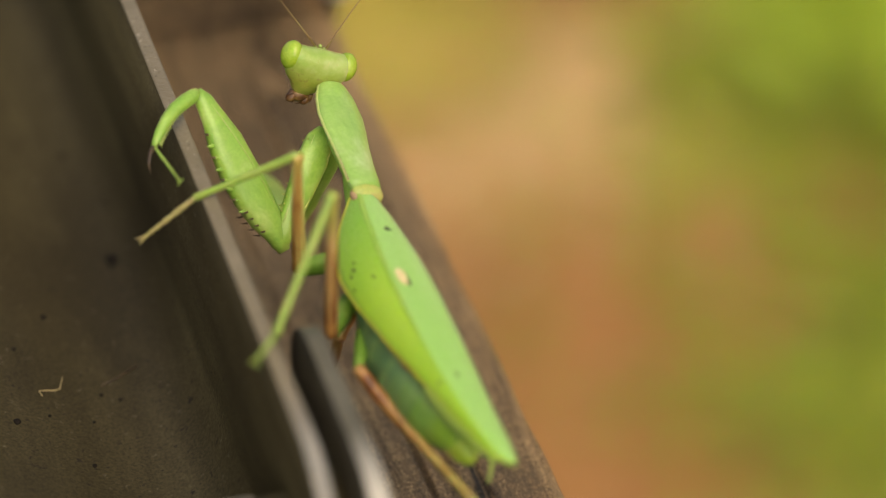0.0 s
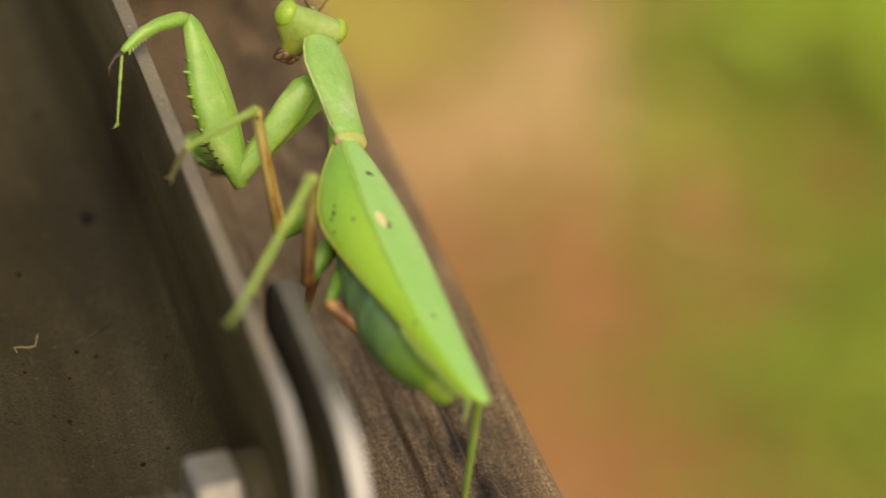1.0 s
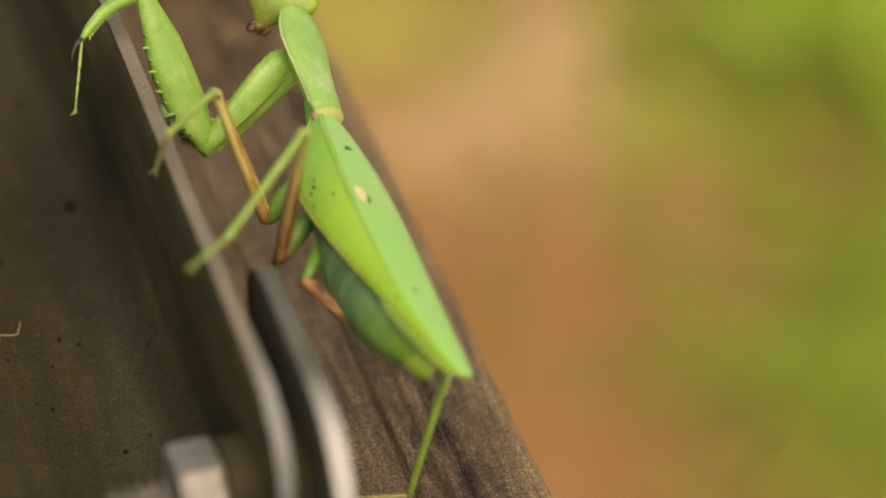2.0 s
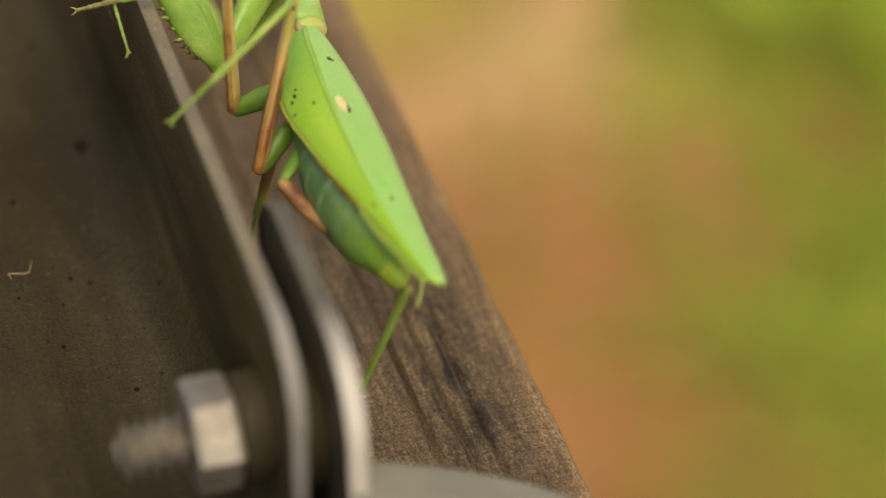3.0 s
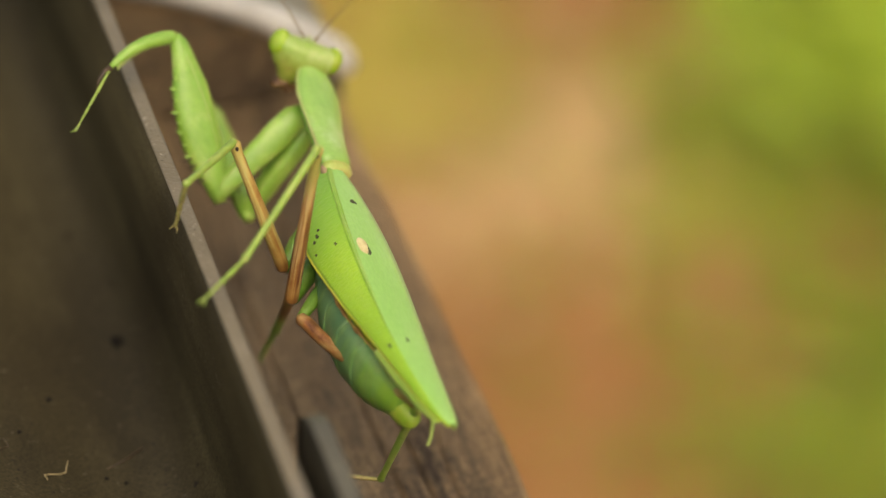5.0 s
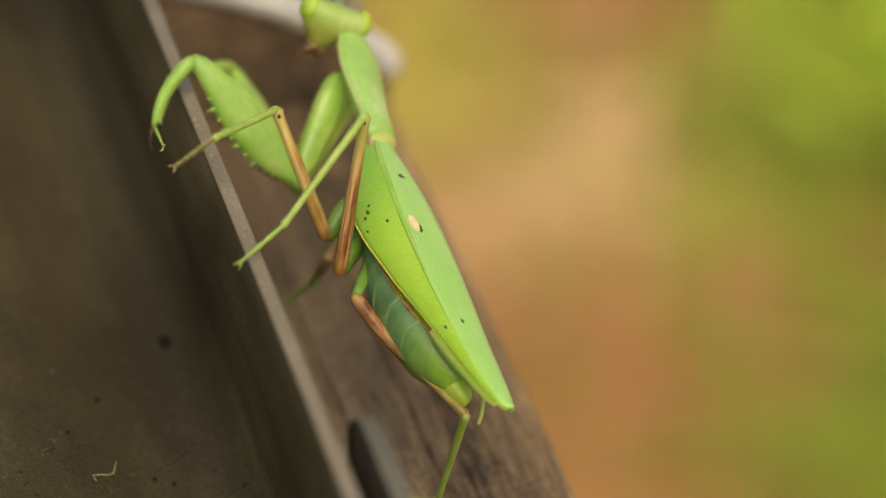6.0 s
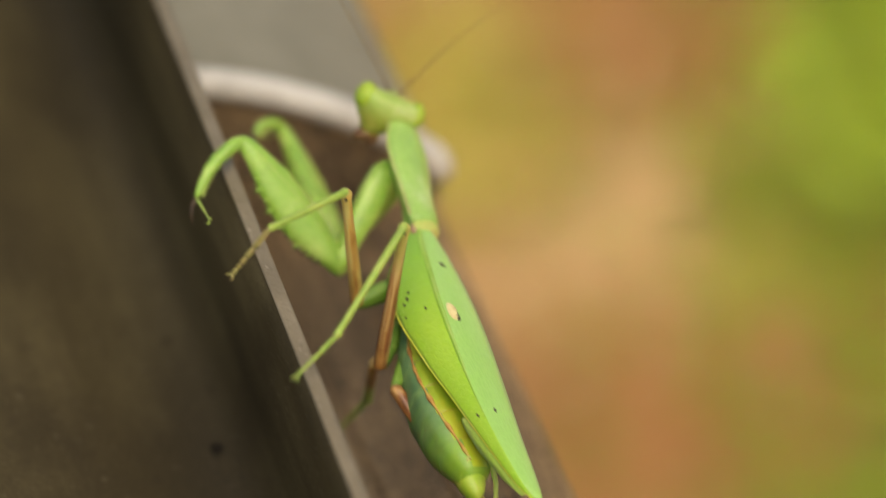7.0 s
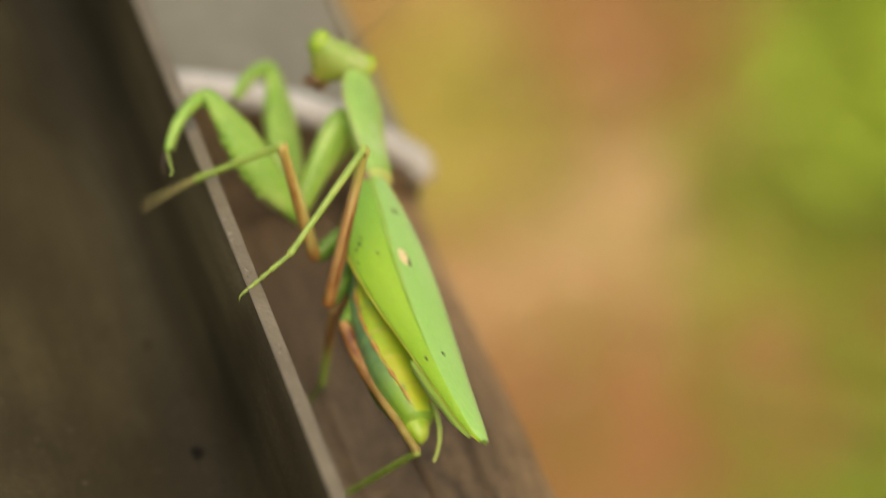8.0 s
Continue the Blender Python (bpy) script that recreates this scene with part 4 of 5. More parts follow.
def abdomen_point(u, deg, swell=1.0):
    """A point on the body wall; the rings lean back towards the belly."""
    y, cx, cz, rx, up, dn, pw = abdomen_station(u, swell)
    c, s = math.cos(radians(deg)), math.sin(radians(deg))
    x = math.copysign(abs(c) ** (2 / pw), c) * rx
    z = math.copysign(abs(s) ** (2 / pw), s) * (up if s > 0 else dn)
    return Vector((cx + x, y - 0.55 * max(0.0, -z) * (1 - 0.4 * u), cz + z))


def back_from(u):
    """Degrees above the flank at which the yellow back begins; the last plates wrap higher."""
    return 24 + 44 * max(0.0, (u - 0.42) / 0.58) ** 1.4


def build_abdomen(mantis):
    bm = bmesh.new()
    core = [[bm.verts.new(abdomen_point(i / 12, 360 * k / 24, 0.93)) for k in range(24)] for i in range(13)]
    for a, b in zip(core, core[1:]):
        for k in range(24):
            bm.faces.new((a[k], a[(k + 1) % 24], b[(k + 1) % 24], b[k]))
    bm.faces.new(core[0][::-1])
    bm.faces.new(core[-1])
    abd = part("abdomen", bm, FLANK, mantis, "plump green segmented abdomen with yellow back")
    cuts = (0.02, 0.15, 0.29, 0.43, 0.57, 0.71, 0.85, 0.985)
    turns = [360 * k / 40 for k in range(40)]
    for q, (a, b) in enumerate(zip(cuts, cuts[1:])):
        bm = bmesh.new()
        w = b - a
        rings = []
        for f, sw in ((-0.06, 0.985), (0.05, 0.996), (0.3, 1.0), (0.6, 1.003), (0.9, 1.006), (1.02, 1.006), (1.05, 0.985)):
            rings.append([bm.verts.new(abdomen_point(min(1, max(0, a + f * w)), d, sw)) for d in turns])
        for r0, r1 in zip(rings, rings[1:]):
            for k in range(40):
                d = turns[k] + 4.5
                d = 180 - d if 90 < d < 270 else (d - 360 if d >= 270 else d)
                bm.faces.new((r0[k], r0[(k + 1) % 40], r1[(k + 1) % 40], r1[k])).material_index = 1 if d > back_from(a + 0.5 * w) else 0
        bm.faces.new(rings[0][::-1])
        bm.faces.new(rings[-1])
        seg = part("abdomen_segment", bm, [FLANK, BACK], abd)
        if q > 5:
            continue
        # thin rusty seam across the back
        bf = back_from(a + 0.5 * w)
        bm = bmesh.new()
        tube(bm, [abdomen_point(a + 1.03 * w, bf + 4 + (172 - 2 * bf) * k / 14, 1.018) for k in range(15)], [0.03 + 0.012 * math.sin(5 * k + q) for k in range(15)], 5)
        part("back_seam", bm, RIDGE, seg)
    for side in (-1, 1):
        bm = bmesh.new()
        pts, radii = [], []
        for k in range(61):
            u = 0.16 + 0.80 * k / 60
            base = back_from(u)
            pts.append(abdomen_point(u, base if side > 0 else 180 - base, 1.015))
            lump = 0.5 + 0.5 * math.sin(2 * math.pi * (u - 0.15) / 0.14 - 1.57)
            radii.append((0.10 + 0.26 * lump * (0.6 + 0.8 * noise.noise((u * 23, side, 4)))) * min(1, (u - 0.1) / 0.3, (0.99 - u) / 0.1 + 0.2))
        tube(bm, pts, radii, 8)
        part("side_ridge", bm, RIDGE, abd, "yellow-orange ridge along the abdomen")
    # keeled plate under the tail
    bm = bmesh.new()
    loft(bm, [(-23.0, -0.8, -6.9, 1.0, 0.8, 2.0), (-25.5, -0.9, -6.9, 1.9, 1.4, 2.5), (-28.0, -1.0, -7.0, 1.7, 1.3, 2.1), (-29.5, -1.05, -7.1, 1.35, 1.1, 1.8), (-30.6, -1.05, -7.2, 0.85, 0.8, 1.2), (-31.1, -1.05, -7.3, 0.3, 0.3, 0.5)], 18)
    part("tail_plate", bm, TAIL, abd, "bright yellow-green keeled tail plate")
    for side in (-1, 1):
        bm = bmesh.new()
        stops = ((-27.6, 1.3, -5.0), (-28.8, 1.6, -5.4), (-30.2, 1.75, -6.1), (-31.4, 1.65, -6.9), (-32.4, 1.3, -7.7), (-33.0, 0.9, -8.3))
        n = 34
        pts, radii = [], []
        for k in range(n + 1):
            f = k / n * (len(stops) - 1)
            i = min(len(stops) - 2, int(f))
            y, x, z = (stops[i][j] + (stops[i + 1][j] - stops[i][j]) * (f - i) for j in range(3))
            if side < 0:
                x, y = 0.75 * x, -27.6 + 0.35 * (y + 27.6)
            pts.append((side * x - 0.9, y, z))
            radii.append((0.36 - 0.2 * k / n) * (1.0 if k % 3 else 0.84))
        tube(bm, pts, radii, 9)
        part("cercus", bm, CERCUS, abd, "short pale green beaded tail feeler")
    return abd


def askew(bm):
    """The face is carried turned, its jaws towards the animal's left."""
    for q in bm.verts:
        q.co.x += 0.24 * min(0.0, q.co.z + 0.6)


def build_head(mantis):
    bm = bmesh.new()
    # broad at the eyes, drawn down in the middle to the jaws; built along Y and turned across
    half = ((3.45, 0.7, 0.75, 0.8), (3.1, 1.15, 1.2, 1.5), (2.6, 1.35, 1.35, 2.1), (2.0, 1.45, 1.35, 2.5), (1.45, 1.5, 1.33, 3.1), (0.95, 1.52, 1.35, 3.65), (0.5, 1.52, 1.38, 4.0), (0, 1.52, 1.4, 4.15))
    line = [(-x, 0.05, 0.2, w, up, dn, 2.0) for x, w, up, dn in half] + [(x, 0.05, 0.2, w, up, dn, 2.0) for x, w, up, dn in half[-2::-1]]
    loft(bm, line, 28)
    bmesh.ops.rotate(bm, matrix=Matrix.Rotation(radians(-90), 3, "Z"), verts=bm.verts[:])
    # three small swellings on the brow
    for x in (-0.5, 0, 0.5):
        blob(bm, (x, 1.25, 1.15 + (0.25 if x == 0 else 0)), 0.22, 8, 6)
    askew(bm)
    head = part("head", bm, HEAD, mantis, "broad triangular pale green head")
    for side in (-1, 1):
        bm = bmesh.new()
        blob(bm, (side * 2.98, 0.12, 0.25), (1.12, 1.45, 1.52), 24, 16)
        eye = part("eye", bm, EYE, head, "large glossy green compound eye")
        eye.rotation_mode = "QUATERNION"
        bm = bmesh.new()
        bx = side * 0.62
        lean = 20.0 if side < 0 else 6.0
        pts = [(bx + side * (lean * k / 14 + 1.5 * (k / 14) ** 2), 1.0 + 6.0 * k / 14, 1.4 + 15.0 * k / 14 - 2.0 * (k / 14) ** 2) for k in range(15)]
        tube(bm, pts, [0.15] + [0.08 - 0.058 * k / 14 for k in range(1, 15)], 6)
        part("antenna", bm, ANTENNA, head, "hair-thin brown antenna")
    bm = bmesh.new()
    blob(bm, (0, 0.0, -3.75), (1.15, 0.95, 0.8), 16, 10)
    for side in (-1, 1):
        blob(bm, (side * 0.75, -0.25, -4.1), (0.5, 0.7, 0.6), 12, 8)
        tube(bm, [(side * 1.0, -0.5, -3.3), (side * 1.2, -0.45, -4.0), (side * 0.8, -0.1, -4.75)], [0.22, 0.2, 0.09], 6)
        tube(bm, [(side * 0.3, -0.6, -3.6), (side * 0.4, -0.55, -4.4), (side * 0.2, -0.1, -4.85)], [0.18, 0.15, 0.07], 6)
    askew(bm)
    part("mouthparts", bm, MOUTH, head, "brown jaws and palps")
    bm = bmesh.new()
    for x, z in ((-1.5, -0.2), (-0.6, 0.15), (0.5, 0.15), (1.5, -0.2)):
        tube(bm, [(x, -1.28 - 0.16 * (1 - abs(x) / 2), 1.0 + z * 0.3), (x * 0.9, -1.42 - 0.1 * (1 - abs(x) / 2), 0.2), (x * 0.6, -1.38, -0.8)], [0.03, 0.06, 0.03], 5)
    part("nape_line", bm, COLLAR, head, "faint yellowish lines on the back of the head")
    return head


# leg segments run along +Y; +Z faces the next segment
def coxa_mesh(L):
    bm = bmesh.new()
    loft(bm, [(-0.6, 0, 0, 0.7, 0.9, 0.8), (0.6, 0, 0, 1.15, 1.6, 1.3), (3, 0, 0, 1.15, 1.7, 1.5, 3.2), (L * 0.55, 0, 0, 1.05, 1.4, 1.3, 3.2), (L * 0.85, 0, 0, 0.95, 1.1, 1.05, 2.6), (L, 0, 0, 0.9, 0.98, 0.98), (L + 0.8, 0, 0, 0.5, 0.6, 0.6)], 18)
    return bm


def fore_femur_mesh(L):
    bm = bmesh.new()
    loft(bm, [(-1.0, 0, 0, 0.6, 0.6, 0.7), (0.0, 0, 0, 0.9, 0.95, 1.0), (0.9, 0, 0, 1.0, 1.15, 1.3), (2.8, 0, 0.15, 1.15, 1.8, 1.85, 2.3), (5.5, 0, 0.2, 1.22, 2.25, 2.2, 2.3), (8.5, 0, 0.15, 1.2, 2.3, 2.2, 2.3), (11.5, 0, 0, 1.1, 2.0, 2.05, 2.3), (14.0, 0, -0.1, 0.92, 1.35, 1.5), (L - 0.8, 0, -0.1, 0.78, 0.9, 1.05), (L + 0.3, 0, 0, 0.45, 0.5, 0.5)], 20)
    return bm


def fore_tibia_mesh(L):
    bm = bmesh.new()
    pts = [(0, L * t, -0.9 * math.sin(math.pi * t) * 0.9) for t in (0, 0.08, 0.2, 0.4, 0.6, 0.8, 0.92, 1.0)]
    tube(bm, pts, [0.52, 0.74, 0.76, 0.72, 0.63, 0.52, 0.42, 0.3], 12)
    return bm


def spine_mesh(long, mat, name, wide=0.2):
    bm = bmesh.new()
    tube(bm, [(0, 0, -0.25), (0, 0.05 * long, 0.35 * long), (0, 0.22 * long, long)], [wide, wide * 0.75, 0.02], 6)
    return mesh_from(bm, name, mat)


def thin_mesh(L, r0, r1, knob, bow=0.0):
    bm = bmesh.new()
    loft(bm, [(-0.35, 0, 0, knob * 0.5, knob * 0.5, knob * 0.5), (0.1, 0, 0, knob, knob, knob), (0.9, 0, 0, r0, r0, r0), (L * 0.15, 0, bow * 0.6, r0, r0, r0), (L * 0.32, 0, bow, r0 * 0.97, r0, r0 * 0.97), (L * 0.5, 0, bow * 0.85, (r0 + r1) / 2, (r0 + r1) / 2 * 1.1, (r0 + r1) / 2), (L * 0.75, 0, bow * 0.35, r1, r1 * 1.05, r1), (L - 1.0, 0, 0, r1, r1, r1), (L - 0.2, 0, 0, r1 * 1.25, r1 * 1.25, r1 * 1.25), (L + 0.2, 0, 0, r1 * 0.7, r1 * 0.7, r1 * 0.7)], 12)
    return bm


def tarsus_mesh(L, thick=1.0):
    bm = bmesh.new()
    y, k = 0.0, 0
    for share in (0.42, 0.2, 0.13, 0.11, 0.14):
        e = y + L * share
        r = (0.36 - 0.03 * k) * thick
        loft(bm, [(y - 0.05, 0, 0, r * 0.6, r * 0.6, r * 0.6), (y + 0.2, 0, 0, r * 0.8, r * 0.8, r * 0.8), (e - 0.15, 0, 0.02, r, r * 0.9, r * 1.15), (e + 0.05, 0, 0, r * 0.55, r * 0.55, r * 0.55)], 8)
        y, k = e, k + 1
    for side in (-1, 1):
        tube(bm, [(0, L - 0.1, 0), (side * 0.3, L + 0.35, -0.05), (side * 0.42, L + 0.6, -0.35)], [0.13, 0.1, 0.02], 5)
    return bm


COXA, FFEMUR, FTIBIA = 12.1, 17.1, 8.1
PALE_SPINE = spine_mesh(0.78, LEG, "spine", 0.27)
TIPPED_SPINE = spine_mesh(0.7, [LEG, CLAW], "spine", 0.22)
for p in TIPPED_SPINE.polygons:
    p.material_index = int(p.center.z > 0.0004)
DARK_SPINE = spine_mesh(0.8, CLAW, "spine", 0.15)
TOOTH = spine_mesh(0.5, CERCUS, "tooth", 0.15)


def build_foreleg(mantis):
    coxa = part("fore_coxa", coxa_mesh(COXA), LEG, mantis)
    bm = bmesh.new()
    for k in range(9):
        tube(bm, [(0.5, 1.2 + k * 1.2, 1.3 - 0.03 * k), (0.62, 1.3 + k * 1.2, 1.75 - 0.03 * k)], [0.16, 0.02], 5)
    for k in range(26):
        tube(bm, [(-0.2 - 0.3 * (k % 2), 0.8 + k * 0.4, 1.45 - 0.012 * k), (-0.3 - 0.3 * (k % 2), 0.85 + k * 0.4, 1.68 - 0.015 * k)], [0.11, 0.02], 5)
    part("coxa_teeth", bm, COLLAR, coxa, "tiny yellow teeth")
    for side, level in ((-1, 1), (1, 1), (-1, -1), (1, -1)):
        bm = bmesh.new()
        tube(bm, [(side * (0.87 + 0.04 * math.sin(k)), 0.6 + 1.1 * k, level * (1.12 - 0.045 * k + 0.05 * math.sin(2.3 * k))) for k in range(10)], [0.03] + [0.065 + 0.035 * math.sin(3.1 * k + side) for k in range(8)] + [0.03], 6)
        part("coxa_ridge", bm, SPINE if level > 0 else CERCUS, coxa, "pale ridge along the coxa")
    femur = part("fore_femur", fore_femur_mesh(FFEMUR), LEG, mantis, "broad green grasping femur")
    rng = random.Random(8)
    for k in range(8):
        y = 4.6 + k * 1.2 + rng.uniform(-0.15, 0.15)
        top = profile(((0.2, 1.15), (2.8, 1.95), (5.5, 2.45), (8.5, 2.45), (11.5, 2.0), (14.0, 1.25)), y)
        repeat("spine", TIPPED_SPINE if k % 2 else PALE_SPINE, femur, shift(0.35, y, top - 0.12) @ pose(0, 0, 0, -18 + rng.uniform(-8, 8), 10 + rng.uniform(-6, 6), 0))
    for k in range(4):
        for x in (-0.55, 0.5):
            repeat("spine", DARK_SPINE, femur, shift(x, 1.6 + 0.85 * k + 0.2 * (x > 0), 1.25 + 0.27 * k) @ pose(0, 0, 0, -4 + rng.uniform(-10, 10), x * 26, 0))
    bm = bmesh.new()
    edge = ((1.2, -1.3), (2.8, -1.72), (5.5, -2.03), (8.5, -2.07), (11.5, -2.0), (14.2, -1.35), (15.8, -1.0))
    tube(bm, [(0, y, z) for y, z in edge], [0.06, 0.12, 0.13, 0.13, 0.12, 0.1, 0.05], 6)
    part("dorsal_ridge", bm, SPINE, femur, "pale ridge on the outer edge")
    for side in (-1, 1):
        for z0 in (-0.9,):
            bm = bmesh.new()
            tube(bm, [(side * (math.sqrt(max(0.05, 1 - (z0 * f / 2.4) ** 2)) * w + 0.03), y, z0 * f) for y, w, f in ((2.0, 1.2, 0.7), (4, 1.28, 1.0), (6, 1.28, 1.05), (8.5, 1.23, 1.0), (11, 1.12, 0.8), (13.5, 0.95, 0.5), (15.5, 0.8, 0.2))], [0.01, 0.03, 0.04, 0.045, 0.05, 0.045, 0.02], 5)
            part("side_ridge", bm, SPINE, femur, "low pale ridge")
    tibia = part("fore_tibia", fore_tibia_mesh(FTIBIA), LEG, mantis, "curved green toothed tibia")
    for k in range(15):
        t = 0.12 + 0.056 * k
        repeat("tooth", TOOTH, tibia, shift(0.18, FTIBIA * t, 0.45 - 0.8 * math.sin(math.pi * t)) @ pose(0, 0, 0, -25, 0, 0))
    bm = bmesh.new()
    tube(bm, [(0, FTIBIA - 0.4, -0.05), (0, FTIBIA + 0.9, 0.1), (0, FTIBIA + 1.9, 0.7), (0, FTIBIA + 2.5, 1.5)], [0.34, 0.2, 0.12, 0.02], 8)
    part("claw", bm, CLAW, tibia, "dark hooked claw")
    return coxa, femur, tibia


def build_thin_leg(mantis, place, lf, lt, ls, femur_mat, hip=1.0, shin=0.42):
    bm = bmesh.new()
    loft(bm, [(-0.6, 0, 0, 0.5 * hip, 0.6 * hip, 0.6 * hip), (0.3, 0, 0, 0.95 * hip, 1.15 * hip, 1.15 * hip), (2.0, 0, 0, 0.98 * hip, 1.2 * hip, 1.1 * hip, 2.4), (4.0, 0, 0, 0.8 * hip, 0.92 * hip, 0.9 * hip, 2.4), (4.9, 0, 0, 0.72 * hip, 0.8 * hip, 0.8 * hip), (5.3, 0, 0, 0.35 * hip, 0.4 * hip, 0.4 * hip)], 16)
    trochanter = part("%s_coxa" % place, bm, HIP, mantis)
    femur = part("%s_femur" % place, thin_mesh(lf, 0.72, 0.55 if hip == 1 else 0.45, 0.75 if hip == 1 else 0.7, 0.0 if hip == 1 else 0.8), femur_mat, mantis, "slender tan-brown femur")
    bm = bmesh.new()
    blob(bm, (0.3, lf - 0.5, 0.35), (0.24, 0.4, 0.24), 8, 6)
    part("knee_spot", bm, DARK, femur, "dark knee spot")
    tibia = part("%s_tibia" % place, thin_mesh(lt, shin, shin * 0.79, 0.5), LEG_THIN, mantis, "thin green shin")
    tarsus = part("%s_tarsus" % place, tarsus_mesh(ls, 0.9 if place == "mid" else 0.75), TARSUS, mantis, "jointed olive foot")
    return trochanter, femur, tibia, tarsus


mantis = thing("praying_mantis", "bright green praying mantis walking along the steel edge", "mantis")
left_wing = build_tegmen(mantis, -1)
build_tegmen(mantis, 1)
build_hindwing(mantis)
wing_mark(left_wing, 0.355, 0.64, (0.62, 1.15), CREAM, "cream_spot", "pale cream oval spot")
wing_mark(left_wing, 0.364, 0.54, (0.42, 1.0), FLECK, "dark_fleck", "")
wing_mark(left_wing, 0.17, 0.30, (0.42, 0.34), FLECK, "dark_fleck", "")
for u, v, s in ((0.27, 1.62, 0.28), (0.285, 1.72, 0.2), (0.25, 1.55, 0.18), (0.33, 1.3, 0.2), (0.715, 1.3, 0.22), (0.70, 0.5, 0.26), (0.33, 1.8, 0.16)):
    wing_mark(left_wing, u, v, (s * 0.75, s * 1.1), FLECK, "dark_fleck", "")
build_pronotum(mantis)
abdomen = build_abdomen(mantis)
head = build_head(mantis)
left_fore = build_foreleg(mantis)
right_fore = build_foreleg(mantis)
left_fore_foot = part("fore_tarsus", tarsus_mesh(7.5, 0.5), LEG_THIN, mantis, "thin jointed green foot")
right_fore_foot = part("fore_tarsus", tarsus_mesh(7.5, 0.5), LEG_THIN, mantis, "thin jointed green foot")
MID_L = build_thin_leg(mantis, "mid", 15.0, 11.5, 6.5, FEMUR_TAN)
HIND_L = build_thin_leg(mantis, "hind", 18.7, 14.0, 6.5, FEMUR)
HIND_R = build_thin_leg(mantis, "hind", 17.6, 16.5, 7.0, FEMUR_BROWN, 0.65)
MID_R = build_thin_leg(mantis, "mid", 5.1, 9.0, 7.0, FEMUR, shin=0.58)
HIND_L[3].data.materials[0] = LEG_THIN
MID_R[2].data.materials[0] = SHIN_BROWN
MID_R[3].data.materials[0] = LEG_THIN


# ---------------------------------------------------------------- movement
def aim(a, b, toward):
    """A pose at a (millimetres) whose Y runs to b and whose Z faces toward."""
    a, b, toward = Vector(a), Vector(b), Vector(toward)
    y = (b - a).normalized()
    z = (toward - a)
    z = z - y * z.dot(y)
    if z.length < 1e-3:
        z = Vector((0.1, 0.2, 1)) - y * Vector((0.1, 0.2, 1)).dot(y)
    z.normalize()
    m = Matrix((y.cross(z), y, z)).transposed().to_4x4()
    m.translation = a * MM
    return m


def glide(path, t):
    """The place on a joint's path at t, smooth between its stops."""
    ts = [p[0] for p in path]
    i = max(0, min(len(ts) - 2, sum(1 for q in ts[1:] if q <= t)))
    p0, p1, p2, p3 = (Vector(path[max(0, min(len(path) - 1, k))][1:]) for k in (i - 1, i, i + 1, i + 2))
    t0, t1, t2, t3 = (ts[max(0, min(len(ts) - 1, k))] for k in (i - 1, i, i + 1, i + 2))
    h = t2 - t1
    u = (t - t1) / h
    m1 = (p2 - p0) / max(t2 - t0, h) * h * 0.8
    m2 = (p3 - p1) / max(t3 - t1, h) * h * 0.8
    return p1 * (2 * u ** 3 - 3 * u * u + 1) + m1 * (u ** 3 - 2 * u * u + u) + p2 * (3 * u * u - 2 * u ** 3) + m2 * (u ** 3 - u * u)


FL_ELBOW_PATH = [(0, -3.7, 3.1, -9.8), (0.5, -4.4, 2.8, -9.6), (1, -4.4, 6.6, -12.1), (1.5, -5.6, 7.8, -12.2), (2.8, -4.5, 5.2, -11.2), (3, -5.0, 2.7, -9.4), (3.5, -4.0, 3.0, -9.5), (4, -4.4, 5.6, -11.1), (4.5, -5.4, 8.0, -11.8), (4.7, -5.7, 8.4, -11.7), (5.8, -3.3, 2.8, -10.5), (6, -3.5, 2.2, -10.4), (6.5, -2.5, 4.8, -11.8), (7, -3.0, 3.2, -10.5), (7.2, -4.5, 7.3, -12.2), (7.5, -3.8, 6.1, -11.8), (7.7, -4.6, 4.1, -9.9), (8, -2.1, 2.9, -11.4)]
FL_WRIST_PATH = [(0, -12.3, 15.4, -2.0), (0.5, -14.4, 14.2, -1.5), (1, -10.9, 18.7, -1.8), (1.5, -13.9, 17.7, -1.3), (2.8, -13.7, 16.8, -2.6), (3, -15.7, 12.3, -0.0), (3.5, -13.3, 15.2, -2.1), (4, -13.9, 14.3, -0.1), (4.5, -13.9, 18.0, -1.1), (4.7, -11.5, 19.8, -0.6), (5.8, -15.9, 13.9, -5.2), (6, -16.2, 13.3, -5.0), (6.5, -13.3, 17.8, -5.7), (7, -15.5, 14.7, -5.8), (7.2, -11.0, 20.2, -3.3), (7.5, -13.2, 19.0, -6.0), (7.7, -16.9, 13.5, -3.1), (8, -14.8, 12.9, -5.8)]
FL_CLAW_PATH = [(0, -17.8, 10.5, -5.6), (0.5, -18.5, 9.4, -6.6), (1, -17.7, 16.3, -5.7), (1.5, -20.6, 15.9, -5.6), (2.8, -17.9, 11.7, -7.4), (3, -17.1, 8.1, -7.3), (3.5, -18.0, 11.5, -7.7), (4, -20.4, 12.0, -4.6), (4.5, -20.6, 16.0, -5.3), (4.7, -18.9, 18.4, -3.9), (5.8, -18.9, 9.4, -11.1), (6, -18.2, 9.3, -12.0), (6.5, -18.9, 14.7, -10.8), (7, -18.9, 9.8, -11.3), (7.2, -16.1, 19.7, -10.1), (7.5, -17.5, 14.3, -11.1), (7.7, -21.2, 7.9, -7.2), (8, -18.7, 7.5, -10.6)]
